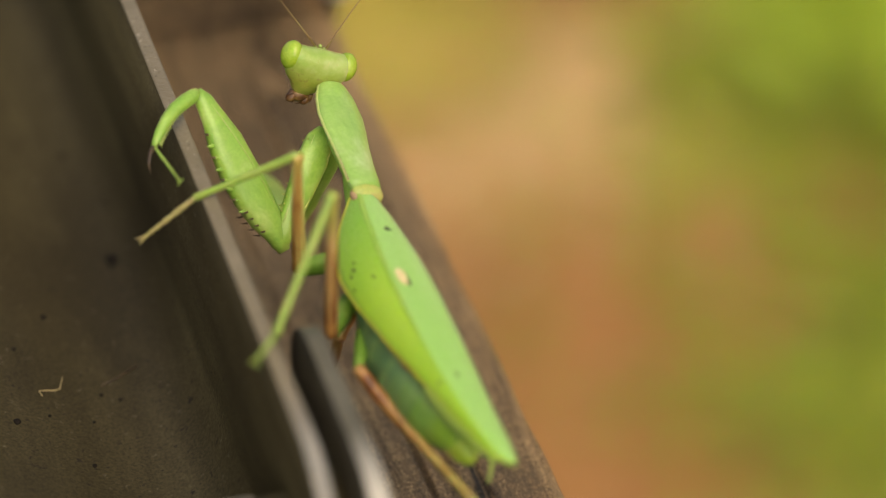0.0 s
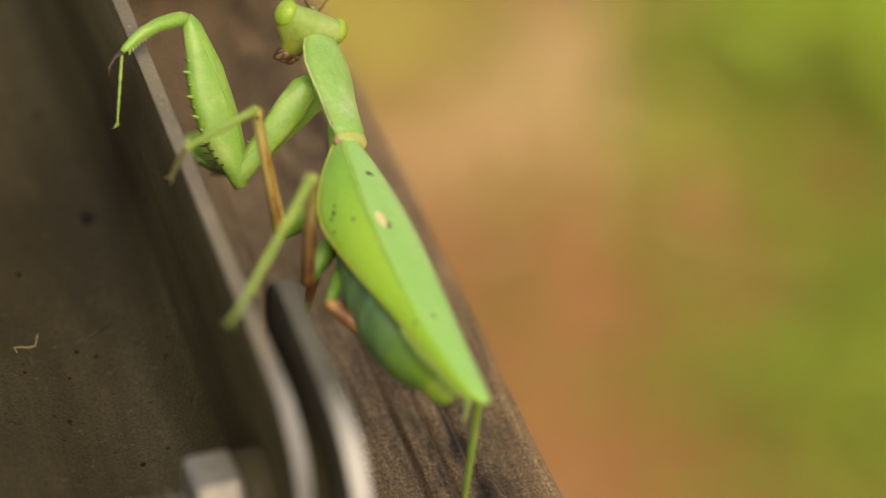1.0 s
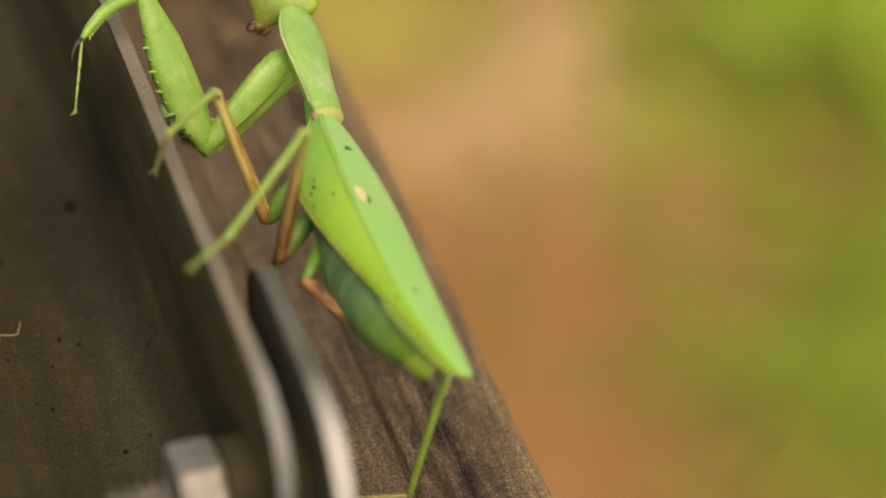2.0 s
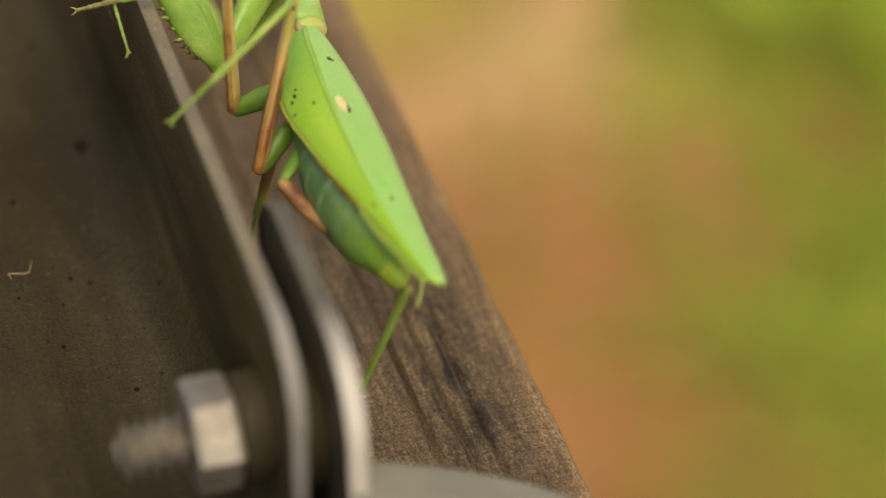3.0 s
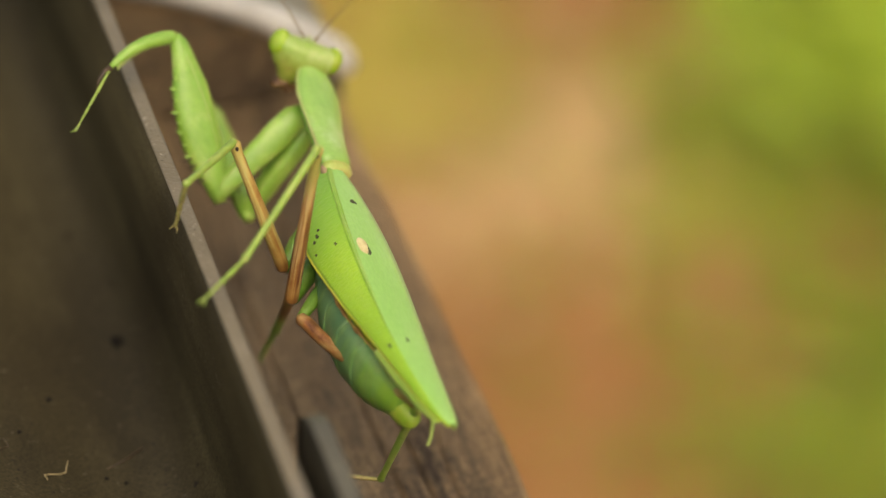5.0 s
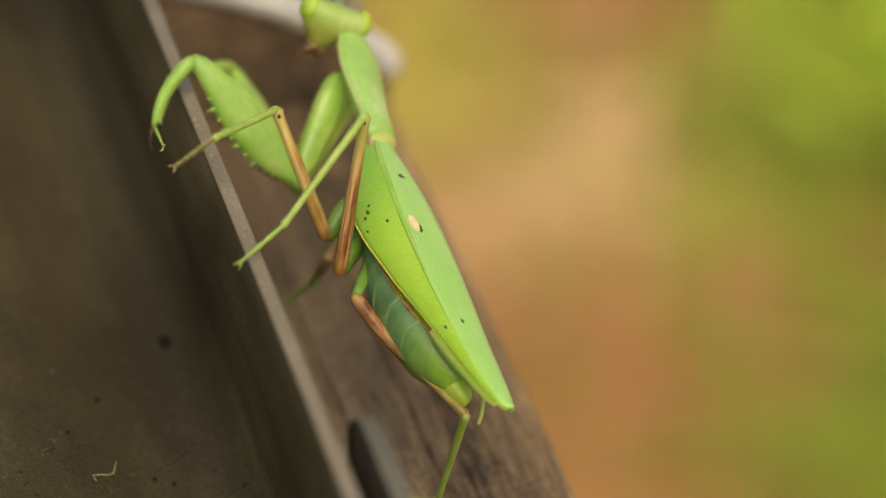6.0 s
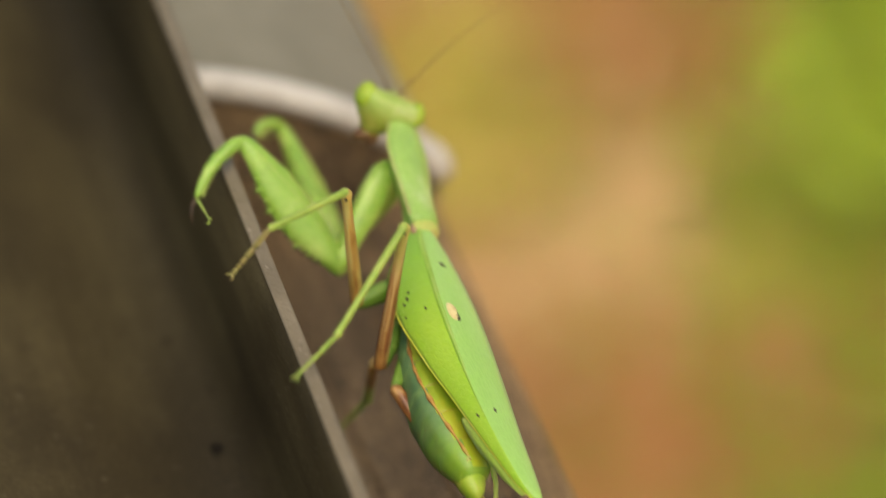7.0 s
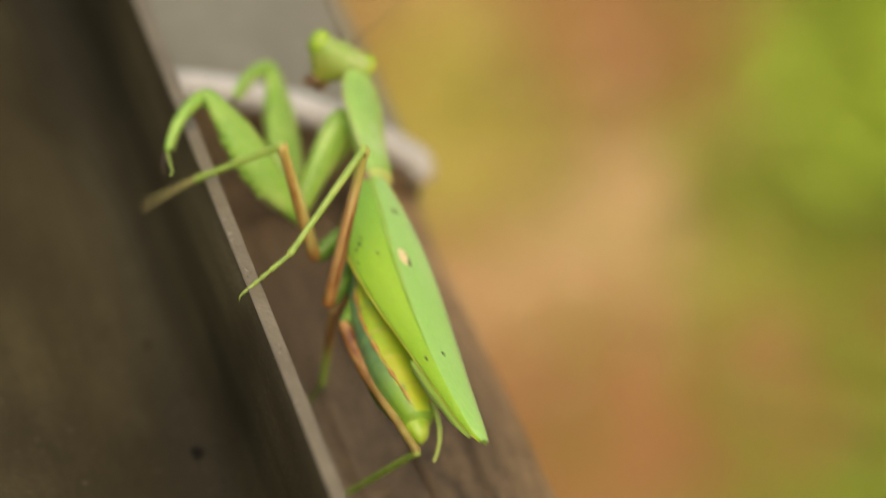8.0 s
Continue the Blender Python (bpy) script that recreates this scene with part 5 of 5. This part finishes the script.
FL_TOE_PATH = [(0, -18.7, 3.4, -3.6), (0.5, -20.3, 3.0, -3.2), (1, -18.4, 10.1, -9.9), (1.5, -22.1, 10.4, -10.5), (2.8, -17.7, 4.8, -10.2), (3, -17.3, 0.7, -8.0), (3.5, -19.5, 4.2, -7.5), (4, -21.7, 6.4, -9.3), (4.5, -22.1, 11.9, -11.4), (4.7, -21.2, 15.2, -10.7), (5.8, -21.7, 3.0, -8.5), (6, -21.3, 3.1, -9.2), (6.5, -18.4, 9.4, -16.9), (7, -21.5, 3.3, -8.5), (7.2, -17.3, 14.9, -17.1), (7.5, -20.8, 7.7, -9.7), (7.7, -25.0, 1.9, -4.8), (8, -21.9, 1.3, -7.9)]
FR_ELBOW_PATH = [(0, 3.6, 10.7, -14.2), (0.5, 3.6, 10.8, -14.2), (1, -1.4, 10.4, -13.7), (1.5, -4.6, 8.0, -12.6), (2.8, 0.5, 10.5, -14.2), (3, 1.6, 10.4, -14.3), (3.5, 3.0, 10.8, -14.3), (4, 0.8, 10.9, -14.2), (4.5, -1.2, 8.9, -13.7), (4.7, -1.1, 7.3, -13.4), (5.8, 0.7, 6.4, -13.5), (6, -0.7, 4.7, -12.5), (6.5, 1.8, 7.4, -13.9), (7, 3.1, 10.6, -14.3), (7.2, 2.8, 11.7, -14.2), (7.5, 3.2, 11.2, -14.2), (7.7, 3.2, 10.6, -14.3), (8, 2.3, 9.0, -14.2)]
FR_WRIST_PATH = [(0, 7.4, 25.8, -19.7), (0.5, 7.3, 25.7, -20.2), (1, 2.1, 24.5, -21.4), (1.5, 0.6, 22.3, -19.2), (2.8, 4.7, 25.5, -19.4), (3, 5.5, 26.2, -17.0), (3.5, 6.1, 26.9, -16.0), (4, 5.5, 26.7, -15.3), (4.5, 2.1, 25.0, -14.0), (4.7, 2.5, 23.4, -14.6), (5.8, -3.8, 21.5, -8.5), (6, -2.1, 21.2, -12.2), (6.5, 8.1, 20.7, -21.3), (7, 0.1, 26.8, -12.9), (7.2, 5.7, 28.0, -14.4), (7.5, 0.2, 26.6, -9.1), (7.7, 1.9, 26.0, -8.6), (8, 1.1, 24.7, -9.1)]
FR_CLAW_PATH = [(0, 1.3, 20.5, -18.0), (0.5, 1.2, 20.5, -18.6), (1, -2.3, 17.8, -19.8), (1.5, -4.0, 15.8, -17.0), (2.8, -0.3, 19.3, -17.8), (3, 0.7, 19.8, -15.6), (3.5, 0.3, 21.2, -14.6), (4, 0.8, 20.0, -14.1), (4.5, -2.3, 18.2, -12.7), (4.7, -1.9, 16.7, -13.0), (5.8, -11.1, 18.4, -6.3), (6, -8.8, 16.8, -10.3), (6.5, 2.2, 15.2, -19.9), (7, -6.6, 22.4, -11.3), (7.2, -0.3, 22.4, -14.0), (7.5, -6.4, 21.9, -7.9), (7.7, -4.6, 21.1, -9.5), (8, -5.0, 19.6, -10.9)]
ML_HIP_PATH = [(0, -4.5, -2.5, -8.8), (0.5, -4.5, -2.8, -7.8), (1, -4.5, -3.6, -9.9), (1.5, -4.5, -4.0, -10.0), (2.8, -4.5, -5.5, -9.1), (3, -4.5, -2.7, -10.5), (3.5, -4.5, -4.1, -9.6), (4, -4.5, -4.5, -9.4), (4.5, -4.5, -4.8, -9.6), (4.7, -4.5, -6.1, -8.4), (5.8, -4.5, -6.7, -7.9), (6, -4.5, -6.5, -8.6), (6.5, -4.5, -3.8, -9.1), (7, -4.5, -5.5, -9.2), (7.2, -4.5, -6.9, -8.0), (7.5, -4.5, -6.0, -8.3), (7.7, -4.5, -5.7, -8.9), (8, -4.5, -6.2, -8.7)]
ML_KNEE_PATH = [(0, -11.3, -1.1, 4.7), (0.5, -11.6, -2.5, 5.3), (1, -12.4, -0.3, 2.1), (1.5, -12.0, 1.3, 0.7), (2.8, -14.3, 0.8, -1.1), (3, -11.5, 0.8, 2.6), (3.5, -9.1, 2.8, 1.7), (4, -11.7, -2.8, 5.0), (4.5, -12.0, -1.5, 3.9), (4.7, -12.4, -0.3, 1.6), (5.8, -16.4, -1.6, -1.2), (6, -13.5, 1.4, -0.1), (6.5, -12.3, -0.9, 3.7), (7, -14.5, -2.2, 3.9), (7.2, -17.5, -4.3, 3.9), (7.5, -16.6, -2.3, 0.8), (7.7, -17.5, -1.6, -3.2), (8, -15.2, -1.5, 1.7)]
ML_ANKLE_PATH = [(0, -16.7, 2.5, -4.8), (0.5, -22.2, -5.0, 1.7), (1, -22.1, -6.3, 1.1), (1.5, -21.5, -5.0, -0.7), (2.8, -22.1, -7.7, -0.5), (3, -17.3, 6.3, -5.7), (3.5, -19.9, -0.4, -0.7), (4, -22.3, -6.5, 2.6), (4.5, -22.5, -6.1, 2.6), (4.7, -21.5, -7.4, 1.0), (5.8, -23.4, -10.7, -1.8), (6, -23.6, -4.2, -0.7), (6.5, -22.9, -1.8, -0.7), (7, -24.4, -7.4, 1.2), (7.2, -26.5, -11.4, 3.8), (7.5, -25.2, -10.0, 0.2), (7.7, -24.3, -10.7, -1.4), (8, -17.9, 2.3, -8.8)]
ML_TOE_PATH = [(0, -20.8, 1.5, -9.9), (0.5, -22.3, -4.3, -4.8), (1, -20.1, -4.0, -4.6), (1.5, -19.1, -2.5, -6.2), (2.8, -19.7, -6.6, -6.5), (3, -18.5, 10.1, -10.8), (3.5, -22.5, 0.9, -6.5), (4, -23.1, -5.2, -3.7), (4.5, -22.0, -5.0, -3.8), (4.7, -19.3, -6.3, -5.1), (5.8, -20.6, -10.1, -7.6), (6, -23.6, -2.3, -6.9), (6.5, -25.4, -0.1, -6.5), (7, -24.8, -7.9, -5.2), (7.2, -25.2, -10.8, -2.5), (7.5, -22.2, -9.3, -5.6), (7.7, -27.5, -16.4, -1.4), (8, -19.8, 3.5, -14.9)]
HL_HIP_PATH = [(0, -5.0, -12.4, -9.3), (0.5, -5.0, -12.6, -8.8), (1, -5.0, -11.7, -9.3), (1.5, -5.0, -11.8, -8.9), (2.8, -5.0, -9.1, -10.3), (3, -5.0, -10.2, -9.1), (3.5, -5.0, -11.0, -8.9), (4, -5.0, -11.4, -9.0), (4.5, -5.0, -11.4, -8.9), (4.7, -5.0, -11.9, -8.2), (5.8, -5.0, -11.6, -9.2), (6, -5.0, -12.2, -9.0), (6.5, -5.0, -12.4, -9.2), (7, -5.0, -13.0, -8.8), (7.2, -5.0, -13.0, -8.3), (7.5, -5.0, -12.8, -8.3), (7.7, -5.0, -10.8, -10.1), (8, -5.0, -12.2, -8.9)]
HL_KNEE_PATH = [(0, -14.0, -11.3, 8.7), (0.5, -14.7, -12.6, 8.1), (1, -14.7, -15.5, 6.6), (1.5, -15.3, -15.9, 6.2), (2.8, -6.3, -4.9, 7.3), (3, -8.4, -5.6, 6.6), (3.5, -10.2, -6.1, 8.7), (4, -10.0, -7.4, 8.5), (4.5, -10.0, -7.4, 8.3), (4.7, -11.4, -10.0, 8.5), (5.8, -11.3, -6.9, 8.7), (6, -11.8, -7.1, 8.4), (6.5, -12.3, -8.2, 7.7), (7, -13.1, -10.3, 8.0), (7.2, -14.8, -13.1, 7.3), (7.5, -15.1, -14.4, 6.9), (7.7, -13.9, -7.1, 7.2), (8, -10.5, -6.2, 8.0)]
HL_ANKLE_PATH = [(0, -18.6, -19.6, -1.7), (0.5, -20.5, -21.8, -0.7), (1, -22.3, -25.3, 0.0), (1.5, -22.6, -26.1, 0.0), (2.8, -16.8, -10.0, -0.4), (3, -18.5, -14.0, 1.9), (3.5, -18.0, -13.8, 0.0), (4, -17.6, -15.1, -0.4), (4.5, -18.2, -15.6, 0.4), (4.7, -18.6, -19.4, 1.0), (5.8, -16.5, -12.1, -3.3), (6, -18.4, -14.1, -1.8), (6.5, -19.5, -16.5, -1.0), (7, -19.8, -19.6, 0.0), (7.2, -22.1, -22.9, 0.6), (7.5, -23.0, -24.3, 0.8), (7.7, -20.0, -11.5, -5.1), (8, -16.8, -14.5, -1.4)]
HL_TOE_PATH = [(0, -23.2, -24.1, -1.1), (0.5, -25.5, -25.9, -0.2), (1, -26.5, -30.2, 0.7), (1.5, -27.3, -30.6, 0.5), (2.8, -21.7, -11.9, -4.3), (3, -19.6, -13.3, -4.5), (3.5, -22.7, -17.9, -1.8), (4, -22.4, -18.8, -2.7), (4.5, -22.8, -19.6, -2.0), (4.7, -22.9, -23.4, -1.8), (5.8, -21.5, -15.4, -5.8), (6, -23.3, -17.3, -4.6), (6.5, -24.3, -19.8, -3.9), (7, -24.3, -23.4, -2.7), (7.2, -26.9, -26.9, -1.4), (7.5, -27.7, -28.0, -1.7), (7.7, -25.1, -12.6, -12.2), (8, -20.8, -17.1, -5.8)]
HR_HIP_PATH = [(0, -4.8, -17.3, -7.8), (0.5, -4.8, -15.5, -8.4), (1, -4.8, -15.2, -8.6), (1.5, -4.8, -15.2, -8.8), (2.8, -4.8, -15.2, -9.7), (3, -4.8, -15.0, -8.8), (3.5, -4.8, -15.7, -8.6), (4, -4.8, -15.4, -8.3), (4.5, -4.8, -13.9, -8.8), (4.7, -4.8, -14.6, -8.7), (5.8, -4.8, -15.4, -8.3), (6, -4.8, -15.7, -8.4), (6.5, -4.8, -16.3, -8.4), (7, -4.8, -16.6, -8.2), (7.2, -4.8, -16.1, -7.8), (7.5, -4.8, -14.7, -8.7), (7.7, -4.8, -15.0, -8.8), (8, -4.8, -15.5, -8.2)]
HR_KNEE_PATH = [(0, 0.7, -34.0, -8.1), (0.5, 3.4, -30.0, -5.6), (1, 5.2, -29.8, -5.4), (1.5, 4.7, -30.7, -5.7), (2.8, 0.0, -31.0, -3.7), (3, 1.9, -31.0, -6.3), (3.5, 0.3, -32.2, -5.8), (4, 1.1, -31.6, -5.6), (4.5, 2.6, -29.4, -5.9), (4.7, 0.6, -30.3, -3.4), (5.8, -1.4, -32.3, -5.2), (6, 0.3, -32.3, -6.3), (6.5, -0.9, -33.3, -7.6), (7, 1.7, -32.8, -7.9), (7.2, -3.7, -33.6, -7.2), (7.5, -4.3, -32.2, -7.4), (7.7, -5.0, -32.4, -7.3), (8, -2.4, -32.9, -7.4)]
HR_ANKLE_PATH = [(0, 10.4, -31.1, -21.1), (0.5, 11.9, -29.7, -19.7), (1, 11.7, -30.5, -20.6), (1.5, 10.4, -32.2, -21.1), (2.8, 2.2, -31.6, -20.1), (3, 6.6, -29.2, -22.0), (3.5, 8.4, -27.4, -19.3), (4, 9.1, -25.8, -18.8), (4.5, 10.3, -25.0, -19.8), (4.7, 7.1, -24.8, -17.5), (5.8, 6.2, -31.1, -19.8), (6, 8.2, -30.8, -20.6), (6.5, 8.7, -29.2, -20.4), (7, 11.2, -28.7, -20.7), (7.2, 4.9, -27.5, -19.9), (7.5, 3.2, -25.3, -20.5), (7.7, 0.5, -25.8, -21.4), (8, 1.2, -26.6, -22.2)]
MR_KNEE_PATH = [(0, -1.0, -8.8, -11.8), (0.5, -1.0, -8.1, -11.8), (1, -1.0, -7.3, -11.4), (1.5, -1.0, -7.4, -11.4), (2.8, -1.0, -7.2, -13.0), (3, -1.0, -7.5, -12.1), (3.5, -1.0, -8.2, -11.8), (4, -1.0, -7.4, -12.3), (4.5, -1.0, -7.7, -12.1), (4.7, -1.0, -7.9, -11.9), (5.8, -1.0, -5.2, -12.8), (6, -1.0, -5.9, -12.6), (6.5, -1.0, -6.6, -13.1), (7, -1.0, -8.6, -13.0), (7.2, -1.0, -9.0, -11.6), (7.5, -1.0, -9.3, -13.4), (7.7, -1.0, -8.7, -13.0), (8, -1.0, -9.8, -12.1)]
MR_ANKLE_PATH = [(0, 2.1, -8.2, -20.2), (0.5, 2.2, -7.4, -20.2), (1, 2.1, -6.5, -19.8), (1.5, 3.0, -2.1, -17.4), (2.8, 3.0, -3.9, -20.3), (3, 2.5, -6.3, -20.4), (3.5, 2.3, -7.9, -20.2), (4, 2.2, -7.2, -20.7), (4.5, 2.1, -7.3, -20.5), (4.7, 2.6, -5.1, -19.7), (5.8, 3.5, -1.5, -19.6), (6, 3.6, -2.2, -19.4), (6.5, 4.4, -3.3, -19.5), (7, 4.2, -6.4, -20.0), (7.2, 3.4, -7.9, -19.4), (7.5, 4.2, -7.3, -20.4), (7.7, 4.1, -7.3, -20.3), (8, 2.3, -12.6, -20.0)]
MR_TOE_PATH = [(0, 4.7, -5.5, -26.1), (0.5, 4.6, -4.7, -26.1), (1, 4.4, -3.5, -25.7), (1.5, 3.4, -4.4, -24.0), (2.8, 5.7, -3.1, -26.8), (3, 5.7, -4.1, -26.2), (3.5, 5.6, -5.9, -26.0), (4, 5.2, -4.8, -26.6), (4.5, 4.9, -5.7, -26.7), (4.7, 5.6, -2.8, -25.6), (5.8, 5.0, 1.3, -25.8), (6, 5.1, 0.3, -25.8), (6.5, 5.8, -0.9, -25.9), (7, 6.1, -4.4, -26.4), (7.2, 6.0, -6.3, -25.7), (7.5, 6.8, -6.0, -26.8), (7.7, 6.8, -6.8, -26.8), (8, 5.6, -9.9, -25.5)]
TIMES = [k / 10 for k in range(81)]
FL_HIP, FR_HIP = Vector((0.7, 10.6, -1.8)), Vector((2.4, 10.4, -2.0))


def reach(a, b, length):
    """The point at a limb's true length from a towards b."""
    a = Vector(a)
    return a + (b - a).normalized() * length


def walk_foreleg(parts, foot, hip, elbow_path, wrist_path, claw_path, toe):
    """Keys coxa, femur, tibia and foot from their joints' paths."""
    coxa, femur, tibia = parts
    rows = [[], [], [], []]
    for t in TIMES:
        e = reach(hip, glide(elbow_path, t), COXA)
        w = reach(e, glide(wrist_path, t), FFEMUR)
        c = reach(w, glide(claw_path, t), FTIBIA)
        f = glide(toe, t) if toe else c + (w - c) * 0.8 + Vector((1.0, 0.5, -1.5))
        rows[0].append((t, aim(hip, e, w)))
        rows[1].append((t, aim(e, w, c)))
        rows[2].append((t, aim(w, c, e)))
        rows[3].append((t, aim(c, f, e)))
    for ob, r in zip((coxa, femur, tibia, foot), rows):
        walk(ob, r)


def walk_thin_leg(parts, lengths, root, hip_path, knee_path, ankle_path, toe_path, root_length=5.0):
    trochanter, femur, tibia, tarsus = parts
    rows = [[], [], [], []]
    for t in TIMES:
        k = glide(knee_path, t)
        h = reach(k, glide(hip_path, t), lengths[0])
        a = reach(k, glide(ankle_path, t), lengths[1])
        f = glide(toe_path, t) if toe_path else a + (a - k).normalized() * 1.5 + Vector((-5, 1.5, -0.8))
        r = Vector(root)
        rows[0].append((t, aim(h + (r - h).normalized() * root_length, h, k)))
        rows[1].append((t, aim(h, k, a)))
        rows[2].append((t, aim(k, a, h)))
        rows[3].append((t, aim(a, f, k)))
    for ob, rr in zip((trochanter, femur, tibia, tarsus), rows):
        walk(ob, rr)


def motions():
    walk(mantis, [
        (0, stance(19.56, -11.94, -3.48, 21.1, 8.7, 26.0)),
        (0.5, stance(20.40, -11.30, -3.46, 21.5, 8.8, 26.5)),
        (1, stance(20.55, -10.50, -3.55, 19.3, 7.3, 27.0)),
        (1.5, stance(20.31, -9.37, -3.55, 20.7, 7.1, 27.5)),
        (2.8, stance(19.30, -5.35, -3.45, 19.9, 10.6, 28.8)),
        (3, stance(17.48, -3.98, -3.46, 19.4, 8.5, 29.0)),
        (3.5, stance(17.40, -2.87, -3.49, 19.1, 8.4, 29.5)),
        (4, stance(17.68, -2.18, -3.70, 18.0, 5.3, 30.0)),
        (4.5, stance(17.50, -1.68, -3.80, 17.8, 6.8, 30.5)),
        (4.7, stance(16.33, 1.50, -3.55, 17.8, 6.9, 30.7)),
        (5.8, stance(16.38, 10.31, -3.19, 19.3, 12.6, 31.8)),
        (6, stance(15.99, 11.21, -3.18, 20.4, 13.1, 32.0)),
        (6.5, stance(15.55, 12.18, -3.42, 20.6, 11.1, 32.5)),
        (7, stance(14.91, 15.41, -3.36, 17.9, 12.4, 33.0)),
        (7.2, stance(14.22, 17.13, -3.29, 19.3, 12.8, 33.2)),
        (7.5, stance(14.03, 19.54, -3.27, 19.8, 13.6, 33.5)),
        (7.7, stance(13.37, 22.25, -3.13, 19.7, 13.7, 33.7)),
        (8, stance(12.25, 24.98, -3.03, 17.4, 13.4, 34.0)),
    ])
    walk(head, [
        (0, stance(0.09, 16.16, 2.95, -15, -10, -4)),
        (0.5, stance(0.05, 15.91, 2.58, -21, -10, -13)),
        (1, stance(0.52, 15.20, 2.21, -9, -10, 5)),
        (1.5, stance(0.40, 15.24, 2.16, -15, -10, -1)),
        (2.8, stance(0.30, 16.80, 2.15, -15, -10, 0)),
        (3, stance(0.30, 16.80, 2.15, -15, -10, 0)),
        (3.5, stance(0.67, 15.54, 2.92, -21, -10, -5)),
        (4, stance(0.72, 15.36, 2.80, -15, -10, -1)),
        (4.5, stance(0.21, 15.55, 2.42, -15, -10, 5)),
        (4.7, stance(0.60, 15.33, 2.57, -21, -10, -3)),
        (5.8, stance(-0.18, 16.03, 2.44, -21, -10, -8)),
        (6, stance(-0.34, 15.93, 2.07, -21, -10, -7)),
        (6.5, stance(-0.02, 15.54, 2.07, -21, -10, 4)),
        (7, stance(-0.05, 15.78, 2.27, -21, -10, -5)),
        (7.2, stance(-0.09, 15.82, 2.27, -21, -10, -7)),
        (7.5, stance(-0.20, 16.05, 2.39, -21, -10, -7)),
        (7.7, stance(-0.06, 16.12, 2.69, -21, -10, -6)),
        (8, stance(-0.43, 15.95, 2.01, -21, -10, -2)),
    ])
    # the abdomen swings level with the wings, then droops and rolls to its left
    walk(abdomen, [(t, pose(0, -8 * MM, -5.5 * MM, pitch, roll, yaw) @ pose(0, 8 * MM, 5.5 * MM)) for t, pitch, roll, yaw in ((0, -4, -2, 5), (1.5, -5, 0, 5), (3, -4, -2, 5), (4.5, -4, -4, 5), (6, -4, -4, 4), (6.5, -3, -4, 3), (7, -1, -10, 0), (7.5, 0, -17, -1), (8, 0, -18, -1))])
    walk_foreleg(left_fore, left_fore_foot, FL_HIP, FL_ELBOW_PATH, FL_WRIST_PATH, FL_CLAW_PATH, FL_TOE_PATH)
    walk_foreleg(right_fore, right_fore_foot, FR_HIP, FR_ELBOW_PATH, FR_WRIST_PATH, FR_CLAW_PATH, None)
    walk_thin_leg(MID_L, (15.0, 11.5), (-1.6, -4.0, -5.5), ML_HIP_PATH, ML_KNEE_PATH, ML_ANKLE_PATH, ML_TOE_PATH)
    walk_thin_leg(HIND_L, (18.7, 14.0), (-2.2, -8.5, -6.0), HL_HIP_PATH, HL_KNEE_PATH, HL_ANKLE_PATH, HL_TOE_PATH)
    walk_thin_leg(HIND_R, (17.6, 16.5), (-2.0, -11.5, -6.5), HR_HIP_PATH, HR_KNEE_PATH, HR_ANKLE_PATH, None)
    MR_HIP = [(t, x + 1.5, y + 2.0, z + 4.4) for t, x, y, z in MR_KNEE_PATH]
    walk_thin_leg(MID_R, (5.1, 9.0), (0.5, -4.0, -6.5), MR_HIP, MR_KNEE_PATH, MR_ANKLE_PATH, MR_TOE_PATH)


motions()
